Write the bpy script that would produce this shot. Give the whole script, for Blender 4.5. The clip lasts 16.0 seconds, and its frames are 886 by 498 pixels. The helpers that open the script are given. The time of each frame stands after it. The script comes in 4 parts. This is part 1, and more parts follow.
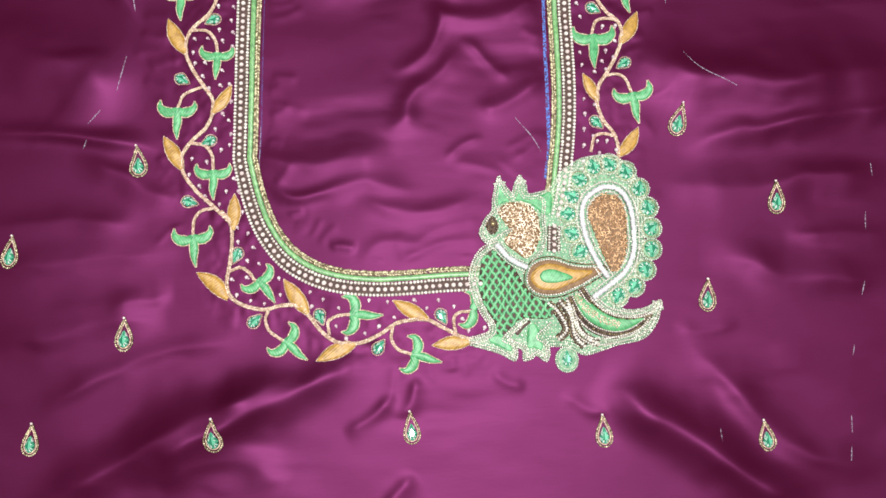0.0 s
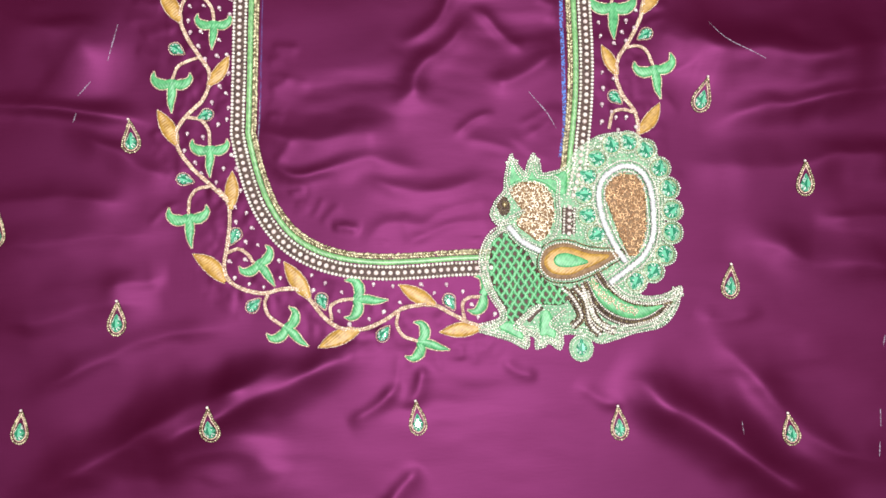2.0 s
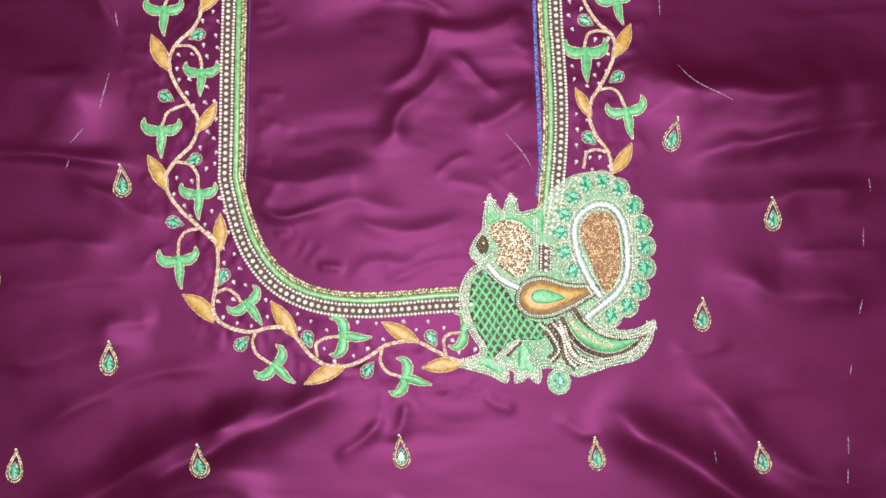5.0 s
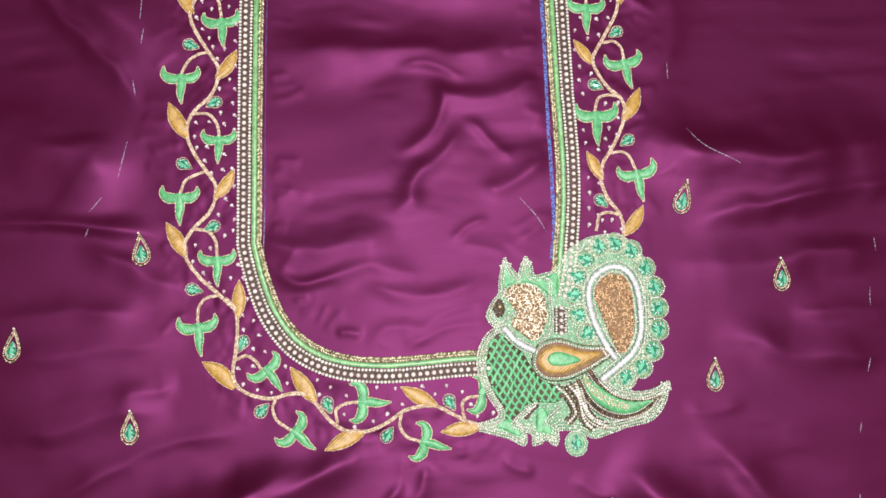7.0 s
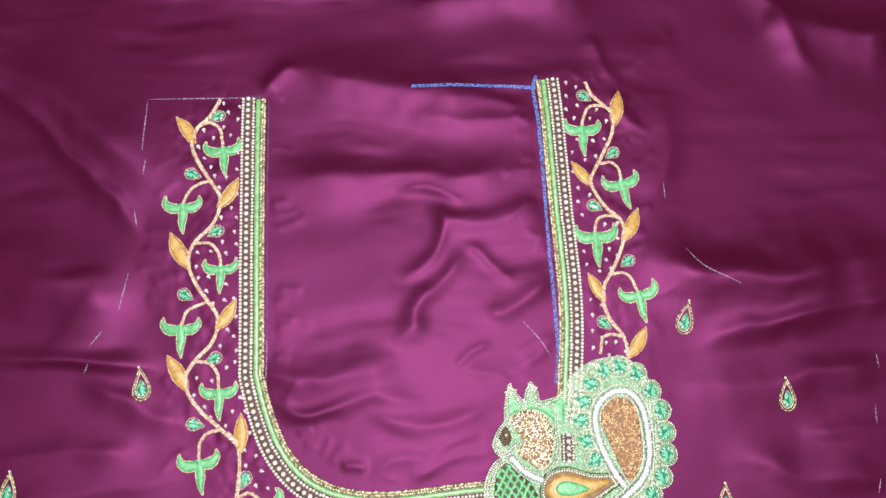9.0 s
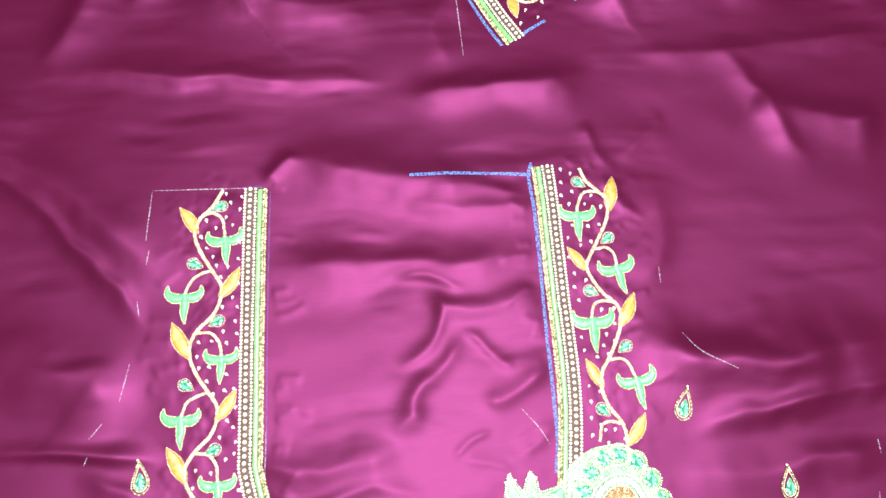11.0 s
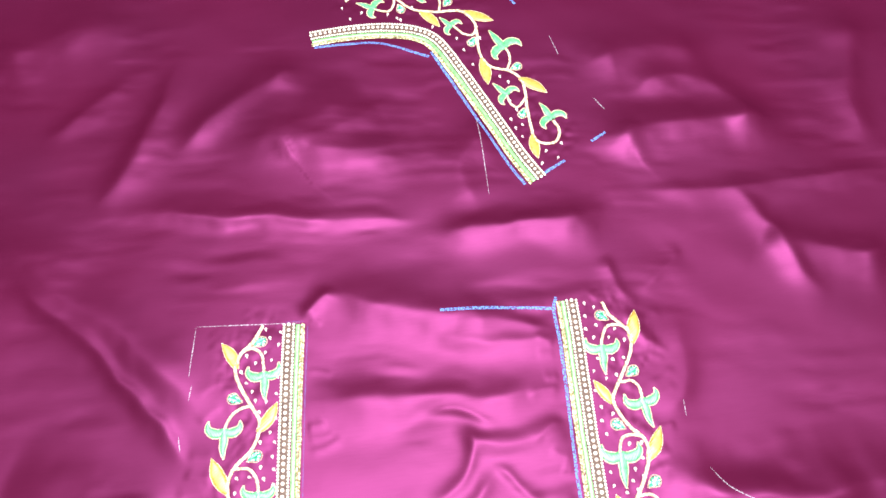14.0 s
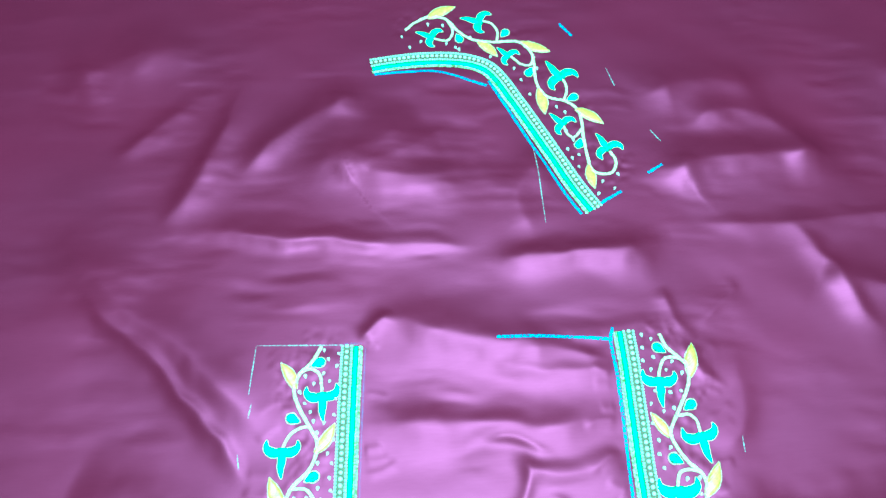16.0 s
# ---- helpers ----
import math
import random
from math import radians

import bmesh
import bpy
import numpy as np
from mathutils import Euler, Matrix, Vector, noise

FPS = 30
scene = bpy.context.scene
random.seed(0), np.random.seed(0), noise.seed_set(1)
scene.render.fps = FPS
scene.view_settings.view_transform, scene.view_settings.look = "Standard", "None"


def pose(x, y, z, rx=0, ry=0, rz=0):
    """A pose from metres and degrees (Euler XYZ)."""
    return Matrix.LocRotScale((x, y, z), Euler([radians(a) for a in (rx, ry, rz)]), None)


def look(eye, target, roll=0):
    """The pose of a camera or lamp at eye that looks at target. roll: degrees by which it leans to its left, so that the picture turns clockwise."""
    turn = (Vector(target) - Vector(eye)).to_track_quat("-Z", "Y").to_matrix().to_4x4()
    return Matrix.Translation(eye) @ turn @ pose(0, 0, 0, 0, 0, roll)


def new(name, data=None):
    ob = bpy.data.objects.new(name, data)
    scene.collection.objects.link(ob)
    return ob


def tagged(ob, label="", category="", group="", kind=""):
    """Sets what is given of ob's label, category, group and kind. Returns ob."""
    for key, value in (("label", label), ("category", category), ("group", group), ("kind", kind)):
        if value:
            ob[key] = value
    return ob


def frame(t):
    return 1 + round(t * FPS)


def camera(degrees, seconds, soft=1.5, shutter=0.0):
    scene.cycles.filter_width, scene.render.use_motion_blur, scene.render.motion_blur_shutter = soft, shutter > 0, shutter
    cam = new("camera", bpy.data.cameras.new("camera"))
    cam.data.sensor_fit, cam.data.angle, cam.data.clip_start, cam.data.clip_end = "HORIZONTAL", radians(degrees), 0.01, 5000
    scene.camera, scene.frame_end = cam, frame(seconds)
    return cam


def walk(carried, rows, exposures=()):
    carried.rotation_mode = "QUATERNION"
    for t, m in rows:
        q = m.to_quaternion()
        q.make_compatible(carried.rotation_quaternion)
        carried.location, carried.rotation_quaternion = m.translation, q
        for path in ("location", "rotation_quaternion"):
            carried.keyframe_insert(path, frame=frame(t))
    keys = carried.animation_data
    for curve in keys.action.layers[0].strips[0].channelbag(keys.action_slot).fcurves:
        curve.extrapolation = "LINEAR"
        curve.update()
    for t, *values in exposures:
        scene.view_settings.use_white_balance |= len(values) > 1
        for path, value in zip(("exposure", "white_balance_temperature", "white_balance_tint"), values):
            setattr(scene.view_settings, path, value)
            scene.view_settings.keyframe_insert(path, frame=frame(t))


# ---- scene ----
cam = camera(66.8, 16.0, soft=1.5)
ROWS = [
    (0.0, -0.0009, -0.2643, 0.3552, 8.16, -1.17, -3.66),
    (0.5, 0.0012, -0.2659, 0.3546, 7.79, -0.72, -3.95),
    (1.0, 0.0028, -0.2661, 0.3504, 7.25, -0.62, -3.85),
    (1.5, 0.0008, -0.262, 0.3448, 7.04, -0.49, -3.6),
    (2.0, -0.0022, -0.2604, 0.3371, 6.4, -0.81, -3.23),
    (2.5, -0.0032, -0.2626, 0.3343, 6.85, -0.84, -2.93),
    (3.0, 0.0061, -0.2605, 0.3388, 7.32, -0.65, -1.78),
    (3.2, 0.0165, -0.2667, 0.3396, 7.91, -0.4, -2.45),
    (5.3, 0.006, -0.2443, 0.3531, 7.23, -1.03, -4.04),
    (5.5, 0.0067, -0.2422, 0.3542, 7.59, -0.98, -4.17),
    (6.0, 0.0034, -0.2359, 0.3569, 7.88, -1.49, -4.4),
    (6.5, -0.0016, -0.229, 0.3572, 7.8, -1.6, -4.46),
    (7.0, -0.0056, -0.2191, 0.36, 8.16, -1.74, -4.64),
    (7.5, -0.005, -0.2061, 0.3577, 8.95, -1.83, -5.19),
    (8.0, -0.0071, -0.1955, 0.3624, 9.49, -1.92, -5.15),
    (8.5, -0.0068, -0.1831, 0.3643, 10.27, -1.89, -5.39),
    (9.0, -0.0086, -0.1743, 0.367, 11.91, -2.35, -5.81),
    (11.5, -0.0004, -0.1466, 0.3814, 16.43, -1.66, -6.31),
    (12.0, 0.0019, -0.1401, 0.3856, 17.31, -1.22, -6.37),
    (12.5, -0.0018, -0.1351, 0.389, 18.56, -1.57, -6.15),
    (13.0, -0.0048, -0.1319, 0.3957, 20.23, -1.42, -6.23),
    (13.5, -0.0083, -0.1294, 0.4012, 21.37, -1.05, -6.23),
    (14.0, -0.0121, -0.1274, 0.4055, 22.74, -0.83, -6.17),
    (14.5, -0.0153, -0.127, 0.4061, 23.35, -1.0, -5.87),
    (15.0, -0.0218, -0.1255, 0.4087, 24.19, -0.7, -5.66),
    (15.5, -0.0279, -0.1252, 0.4105, 24.6, -0.29, -4.83),
    (16.0, -0.0371, -0.1245, 0.41, 24.63, -0.01, -3.96),
]
EXPOSURES = [
    (0.0, -0.36, 6500, 10), (3.2, -0.3, 6500, 10), (7.0, -0.46, 6500, 10), (9.2, -0.18, 6500, 10), (11.4, 0.78, 6500, 2),
    (14.1, 1.02, 6400, 4), (14.5, 1.08, 5600, -10), (15.0, 1.2, 3600, -84), (16.0, 1.36, 3150, -104),
]
walk(cam, [(t, pose(x, y, z, rx, ry, rz)) for t, x, y, z, rx, ry, rz in ROWS], EXPOSURES)

# ---- light: one ceiling lamp over a pale room ----
world = bpy.data.worlds.new("world")
world.use_nodes = True
world.node_tree.nodes["Background"].inputs[0].default_value = (0.8, 0.85, 1.0, 1)
world.node_tree.nodes["Background"].inputs[1].default_value = 0.015
scene.world = world
lamp_data = bpy.data.lights.new("ceiling_lamp_light", "AREA")
lamp_data.shape, lamp_data.size, lamp_data.size_y = "RECTANGLE", 0.6, 0.6
lamp_data.energy, lamp_data.color = 72, (1.0, 0.97, 0.95)
lamp_light = new("ceiling_lamp_light", lamp_data)
lamp_light.matrix_world = look((0.06, -0.24, 2.0), (0.06, -0.23, 0))


# ---- materials ----
def material(name):
    m = bpy.data.materials.new(name)
    m.use_nodes = True
    n = m.node_tree.nodes
    return m, n, m.node_tree.links, n["Principled BSDF"]


def tex(n, kind, scale, detail=3.0):
    t = n.new("ShaderNodeTex" + kind)
    t.inputs["Scale"].default_value = scale
    if "Detail" in t.inputs:
        t.inputs["Detail"].default_value = detail
    return t


def ramp(n, links, fac, a, b, lo=0.3, hi=0.7):
    r = n.new("ShaderNodeValToRGB")
    r.color_ramp.elements[0].color, r.color_ramp.elements[1].color = (*a, 1), (*b, 1)
    r.color_ramp.elements[0].position, r.color_ramp.elements[1].position = lo, hi
    links.new(fac, r.inputs[0])
    return r.outputs[0]


def bump(n, links, height, strength, distance):
    b = n.new("ShaderNodeBump")
    b.inputs["Strength"].default_value, b.inputs["Distance"].default_value = strength, distance
    links.new(height, b.inputs["Height"])
    return b.outputs[0]


def coords(n, links, scale=(1, 1, 1), turn=0.0):
    c, mp = n.new("ShaderNodeTexCoord"), n.new("ShaderNodeMapping")
    mp.inputs["Scale"].default_value, mp.inputs["Rotation"].default_value = scale, (0, 0, turn)
    links.new(c.outputs["Object"], mp.inputs["Vector"])
    return mp.outputs[0]


def silk():
    """Shot silk: crimson body threads under a lilac gloss."""
    m, n, links, p = material("shot_silk")
    n.remove(p)
    xyz = coords(n, links)
    blotch, slub = tex(n, "Noise", 9, 4), tex(n, "Noise", 1, 3)
    long_xyz = coords(n, links, (90, 1500, 200))
    links.new(xyz, blotch.inputs["Vector"]), links.new(long_xyz, slub.inputs["Vector"])
    weave_u, weave_v = tex(n, "Wave", 520, 0), tex(n, "Wave", 520, 0)
    weave_u.bands_direction, weave_v.bands_direction = "X", "Y"
    links.new(xyz, weave_u.inputs["Vector"]), links.new(xyz, weave_v.inputs["Vector"])
    add = n.new("ShaderNodeMath")
    links.new(weave_u.outputs["Fac"], add.inputs[0]), links.new(weave_v.outputs["Fac"], add.inputs[1])
    add2 = n.new("ShaderNodeMath")
    links.new(add.outputs[0], add2.inputs[0]), links.new(slub.outputs["Fac"], add2.inputs[1])
    relief = bump(n, links, add2.outputs[0], 0.03, 0.0002)
    body, gloss, mix = n.new("ShaderNodeBsdfDiffuse"), n.new("ShaderNodeBsdfAnisotropic"), n.new("ShaderNodeMixShader")
    links.new(ramp(n, links, blotch.outputs["Fac"], SILK_BODY, [c * 1.25 for c in SILK_BODY]), body.inputs["Color"])
    links.new(ramp(n, links, slub.outputs["Fac"], [c * 0.96 for c in SILK_GLOSS], [c * 1.04 for c in SILK_GLOSS]), gloss.inputs["Color"])
    gloss.inputs["Roughness"].default_value = SILK_ROUGH
    gloss.inputs["Anisotropy"].default_value = 0.0
    mix.inputs[0].default_value = 0.5
    links.new(relief, body.inputs["Normal"]), links.new(relief, gloss.inputs["Normal"])
    links.new(body.outputs[0], mix.inputs[1]), links.new(gloss.outputs[0], mix.inputs[2])
    links.new(mix.outputs[0], n["Material Output"].inputs["Surface"])
    return m


SILK_BODY, SILK_GLOSS, SILK_ROUGH = (0.066, 0.0012, 0.016), (0.150, 0.031, 0.111), 0.51


def thread(name, dark, light, scale=1500, turn=0.6, metal=0.0, rough=0.45, depth=0.5):
    """Satin-stitch floss: fine parallel threads with uneven tone."""
    m, n, links, p = material(name)
    stripes, tone = tex(n, "Wave", scale / 6.28, 2), tex(n, "Noise", 420, 3)
    stripes.inputs["Distortion"].default_value = 1.5
    links.new(coords(n, links, (1, 1, 0.2), turn), stripes.inputs["Vector"])
    links.new(coords(n, links), tone.inputs["Vector"])
    mixed = n.new("ShaderNodeMath")
    mixed.operation = "MULTIPLY_ADD"
    mixed.inputs[1].default_value = 0.10
    links.new(stripes.outputs["Fac"], mixed.inputs[0]), links.new(tone.outputs["Fac"], mixed.inputs[2])
    links.new(ramp(n, links, mixed.outputs[0], dark, light, 0.3, 0.75), p.inputs["Base Color"])
    links.new(bump(n, links, stripes.outputs["Fac"], depth, 0.0003), p.inputs["Normal"])
    p.inputs["Roughness"].default_value, p.inputs["Metallic"].default_value = rough, metal
    p.inputs["Coat Weight"].default_value, p.inputs["Coat Roughness"].default_value = 1.0 if rough < 0.5 else 0.1, 0.46
    p.inputs["Coat IOR"].default_value = 1.48
    return m


def beady(name, dark, light, metal, rough):
    """Beads: each one a little different in tone."""
    m, n, links, p = material(name)
    geo, info = n.new("ShaderNodeNewGeometry"), n.new("ShaderNodeObjectInfo")
    add = n.new("ShaderNodeMath")
    add.operation = "ADD"
    frac = n.new("ShaderNodeMath")
    frac.operation = "FRACT"
    links.new(geo.outputs["Random Per Island"], add.inputs[0]), links.new(info.outputs["Random"], add.inputs[1])
    links.new(add.outputs[0], frac.inputs[0])
    links.new(ramp(n, links, frac.outputs[0], dark, light, 0.0, 1.0), p.inputs["Base Color"])
    p.inputs["Metallic"].default_value, p.inputs["Roughness"].default_value = metal, rough
    return m


def gemstone():
    m, n, links, p = material("green_rhinestone")
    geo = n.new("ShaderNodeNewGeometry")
    # green glass; sparkle and dark reflections are painted in, a random tone per facet
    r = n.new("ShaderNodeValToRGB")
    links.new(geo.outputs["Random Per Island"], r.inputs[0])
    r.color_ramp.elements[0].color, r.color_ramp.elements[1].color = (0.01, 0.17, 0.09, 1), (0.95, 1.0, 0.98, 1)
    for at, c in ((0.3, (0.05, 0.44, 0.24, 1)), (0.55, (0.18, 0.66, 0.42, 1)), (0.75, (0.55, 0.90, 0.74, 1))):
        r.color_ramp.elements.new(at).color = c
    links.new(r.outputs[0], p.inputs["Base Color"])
    p.inputs["Roughness"].default_value, p.inputs["Metallic"].default_value = 0.2, 0.15
    p.inputs["Coat Weight"].default_value, p.inputs["Coat Roughness"].default_value = 1.0, 0.03
    return m


def plain(name, color, rough, scale=6.0):
    m, n, links, p = material(name)
    t = tex(n, "Noise", scale, 5)
    links.new(coords(n, links), t.inputs["Vector"])
    links.new(ramp(n, links, t.outputs["Fac"], [c * 0.85 for c in color], color), p.inputs["Base Color"])
    links.new(bump(n, links, t.outputs["Fac"], 0.2, 0.002), p.inputs["Normal"])
    p.inputs["Roughness"].default_value = rough
    return m


def chalky(name, color, dense):
    m, n, links, p = material(name)
    grain = tex(n, "Noise", 900, 4)
    links.new(coords(n, links), grain.inputs["Vector"])
    clear, mix = n.new("ShaderNodeBsdfTransparent"), n.new("ShaderNodeMixShader")
    p.inputs["Base Color"].default_value, p.inputs["Roughness"].default_value = (*color, 1), 0.9
    links.new(ramp(n, links, grain.outputs["Fac"], [0.1 * dense] * 3, [dense] * 3, 0.38, 0.62), mix.inputs[0])
    links.new(clear.outputs[0], mix.inputs[1]), links.new(p.outputs[0], mix.inputs[2])
    links.new(mix.outputs[0], n["Material Output"].inputs["Surface"])
    return m


SILK = silk()
GREEN = thread("green_floss", (0.03, 0.28, 0.095), (0.145, 0.58, 0.235))
GREEN_ACROSS = thread("green_floss_across", (0.03, 0.27, 0.09), (0.145, 0.56, 0.225), turn=-0.5)
GREEN_BAND = thread("green_zari_braid", (0.06, 0.26, 0.07), (0.28, 0.62, 0.23), turn=-0.5, rough=0.36)
GREEN_BAND.node_tree.nodes["Principled BSDF"].inputs["Coat IOR"].default_value = 1.8
YELLOW = thread("ochre_floss", (0.36, 0.18, 0.02), (0.66, 0.39, 0.075), turn=0.9)
GOLD_CORD = beady("rose_gold_zari", (0.52, 0.34, 0.24), (0.95, 0.78, 0.62), 0.3, 0.35)
GOLD_EDGE = beady("pale_gold_zari", (0.17, 0.14, 0.06), (0.92, 0.84, 0.56), 0.35, 0.3)
SILVER = beady("silver_bead", (0.66, 0.62, 0.54), (1.0, 0.97, 0.90), 0.15, 0.22)
CELADON = beady("celadon_bead", (0.46, 0.58, 0.42), (0.95, 1.0, 0.88), 0.2, 0.25)
ANTIQUE = beady("antique_bronze_bead", (0.07, 0.05, 0.03), (0.40, 0.31, 0.17), 0.6, 0.35)
PEARL = beady("pearl", (0.80, 0.66, 0.64), (0.95, 0.88, 0.82), 0.0, 0.22)
MAUVE = beady("mauve_pearl", (0.66, 0.48, 0.56), (0.95, 0.82, 0.86), 0.15, 0.18)
WHITE = beady("white_bugle_bead", (0.72, 0.72, 0.76), (0.95, 0.95, 0.98), 0.15, 0.2)
SEQUIN_CREAM = beady("cream_sequin", (0.62, 0.46, 0.28), (1.0, 0.93, 0.76), 0.2, 0.25)
SEQUIN_COPPER = beady("copper_sequin", (0.32, 0.16, 0.07), (0.82, 0.54, 0.30), 0.35, 0.32)
UNDERLAY = thread("dark_underlay", (0.05, 0.02, 0.025), (0.13, 0.08, 0.06), rough=0.7)
SAGE = thread("sage_backing", (0.10, 0.30, 0.16), (0.34, 0.60, 0.38), scale=1900, rough=0.6)
TAN = thread("tan_underlay", (0.18, 0.10, 0.05), (0.34, 0.21, 0.11), rough=0.7)
GEM = gemstone()
CHALK_WHITE, CHALK_BLUE = chalky("white_chalk", (0.62, 0.55, 0.72), 0.55), chalky("blue_chalk", (0.15, 0.30, 0.85), 0.85)
CHALK_FAINT = chalky("faint_blue_chalk", (0.20, 0.22, 0.70), 0.28)
WALL_PAINT, FLOOR_STONE = plain("pale_paint", (0.34, 0.33, 0.32), 0.8, 2.0), plain("grey_floor", (0.30, 0.28, 0.26), 0.5, 3.0)

# ---- the embroidery's plan, in millimetres on the cloth ----
FLOWERS_LEFT = [
    (-104.5, -30.3, -88, 15.2), (-127.9, -61.6, -92, 15.2), (-108.4, -98.4, -93, 13.7), (-130.6, -129.1, -93, 15.3),
    (-112.1, -164.7, -92, 14.5), (-123.3, -199.9, -86, 15.4), (-88.4, -225.2, -54, 14.1), (-75.3, -258.1, -44, 14.3),
    (-39.5, -245.9, -6, 15.3), (-8.7, -268.9, -18, 14.5),
]

FLOWERS_RIGHT = [
    (102.6, -35.3, -94, 16.0), (120.8, -69.8, -81, 15.7), (101.5, -99.3, -93, 17.9), (120.2, -134.8, -84, 15.7),
]

FLOWERS_TOP = [
    (100.3, 135.4, 115, 14.4), (75.2, 201.3, 122, 18.1), (-19.8, 246.2, 154, 13.9), (37.9, 224.1, 133, 11.5),
    (71.3, 159.0, 132, 13.0), (18.8, 259.7, 161, 15.8),
]

LEAVES_LEFT = [
    (-120.4, -25.2, -129.6, -8.6), (-108.4, -63.7, -96.9, -47.5), (-125.4, -96.2, -134.7, -75.9),
    (-111.9, -131.3, -100.8, -116.1), (-128.7, -161.5, -138.3, -142.8), (-102.0, -196.6, -100.9, -176.9),
    (-105.1, -233.4, -121.3, -218.4), (-63.5, -243.8, -75.5, -225.1), (-39.3, -261.1, -59.6, -268.5),
    (-0.8, -250.8, -18.4, -239.8), (21.3, -263.7, 0.8, -264.5),
]

LEAVES_RIGHT = [
    (122.1, -34.1, 127.8, -13.1), (102.0, -68.9, 93.5, -54.4), (116.5, -103.3, 127.7, -85.4),
    (100.7, -136.4, 93.8, -120.1), (109.4, -168.1, 121.4, -152.9),
]

LEAVES_TOP = [
    (-22.2, 266.1, 0.3, 276.4), (15.6, 239.2, 29.2, 224.2), (49.1, 236.8, 70.4, 226.4), (57.5, 191.9, 59.2, 169.0),
    (82.8, 171.4, 100.7, 157.0), (84.7, 122.6, 85.5, 103.1),
]

STONES_LEFT = [
    (-106.6, -9.9, -156), (-121.6, -43.3, -25), (-110.1, -77.5, -157), (-127.5, -111.3, -34), (-113.9, -146.8, -161),
    (-124.8, -179.9, -18), (-100.2, -210.4, -115), (-91.4, -245.8, 41), (-57.1, -245.8, -71), (-27.1, -263.6, 51),
    (6.7, -249.7, -65),
]

STONES_RIGHT = [
    (106.3, -14.9, -35), (118.1, -51.3, -150), (103.1, -81.8, -32), (116.9, -115.5, -149), (98.8, -148.5, -48),
]

STONES_TOP = [
    (0.9, 243.6, 107), (37.3, 246.8, -131), (52.2, 207.8, 59), (81.8, 181.8, -161), (80.6, 141.1, 68),
]

STEM_SIDE = [
    (-105.0, 0.5), (-110.8, -9.2), (-118.3, -16.5), (-121.4, -25.8), (-118.8, -35.2), (-112.3, -47.5), (-107.6, -56.2),
    (-107.8, -64.4), (-112.2, -73.8), (-121.7, -82.6), (-125.6, -93.4), (-122.2, -104.7), (-116.5, -114.6),
    (-111.6, -122.7), (-111.3, -130.4), (-115.1, -139.1), (-123.3, -146.4), (-128.9, -154.8), (-127.9, -163.7),
    (-121.2, -174.0), (-112.7, -182.6), (-103.3, -192.3),
]

STEM_LOWER = [
    (-108.1, -186.0), (-103.3, -192.3), (-102.5, -201.9), (-103.8, -213.7), (-105.7, -225.2), (-103.4, -232.7),
    (-96.3, -237.6), (-86.1, -240.2), (-75.8, -238.5), (-67.1, -240.1), (-61.6, -246.9), (-54.8, -255.5), (-46.3, -260.5),
    (-36.0, -260.6), (-25.5, -256.6), (-17.8, -252.0), (-10.3, -250.6), (-1.4, -250.8), (7.1, -255.6), (14.2, -259.9),
    (21.4, -262.8),
]

STEM_RIGHT = [
    (108.5, -6.4), (110.9, -13.9), (116.7, -20.5), (121.7, -28.0), (120.0, -38.5), (114.1, -48.6), (107.6, -58.4),
    (103.0, -66.6), (105.1, -75.2), (110.3, -84.1), (116.8, -91.4), (117.7, -99.8), (113.9, -109.3), (108.3, -118.6),
    (102.0, -127.6), (100.0, -137.0), (102.3, -146.7), (107.4, -155.0), (109.3, -162.9), (108.7, -170.5),
]

STEM_TOP = [
    (-40.3, 255.0), (-32.3, 262.1), (-19.9, 267.1), (-7.5, 263.3), (0.6, 251.1), (11.0, 241.8), (26.2, 238.4),
    (46.1, 237.6), (55.1, 227.4), (56.7, 216.2), (56.0, 200.0), (58.6, 190.2), (65.3, 182.5), (75.4, 179.2), (83.5, 170.9),
    (85.1, 159.1), (84.4, 146.7), (84.6, 129.8), (85.7, 118.8), (92.2, 114.1), (100.5, 115.4), (104.0, 123.7),
    (101.3, 132.0),
]

TENDRILS_LEFT = [
    ((-118.3, -15.8), (-111.9, -13.3), (-106.2, -16.8), (-104.6, -24.5)),
    ((-111.4, -48.2), (-117.6, -49.0), (-123.3, -52.5), (-126.6, -57.8)),
    ((-121.7, -83.2), (-114.0, -83.6), (-109.6, -88.5), (-108.2, -94.3)),
    ((-116.5, -116.1), (-122.6, -118.0), (-127.2, -120.6), (-129.7, -126.2)),
    ((-123.4, -147.3), (-116.6, -148.9), (-112.6, -154.3), (-112.0, -161.2)),
    ((-112.7, -184.0), (-118.6, -185.1), (-122.5, -189.6), (-123.2, -196.6)),
    ((-104.0, -218.7), (-98.4, -217.1), (-93.5, -220.4), (-91.3, -224.1)),
    ((-84.1, -240.4), (-85.8, -245.7), (-83.8, -251.6), (-78.7, -255.8)),
    ((-52.7, -255.1), (-52.9, -248.8), (-48.3, -246.0), (-42.4, -245.6)),
    ((-19.4, -254.2), (-20.4, -259.9), (-17.3, -265.3), (-11.6, -267.8)),
    ((13.4, -259.0), (12.9, -251.4), (16.1, -248.2), (21.5, -248.0)),
]

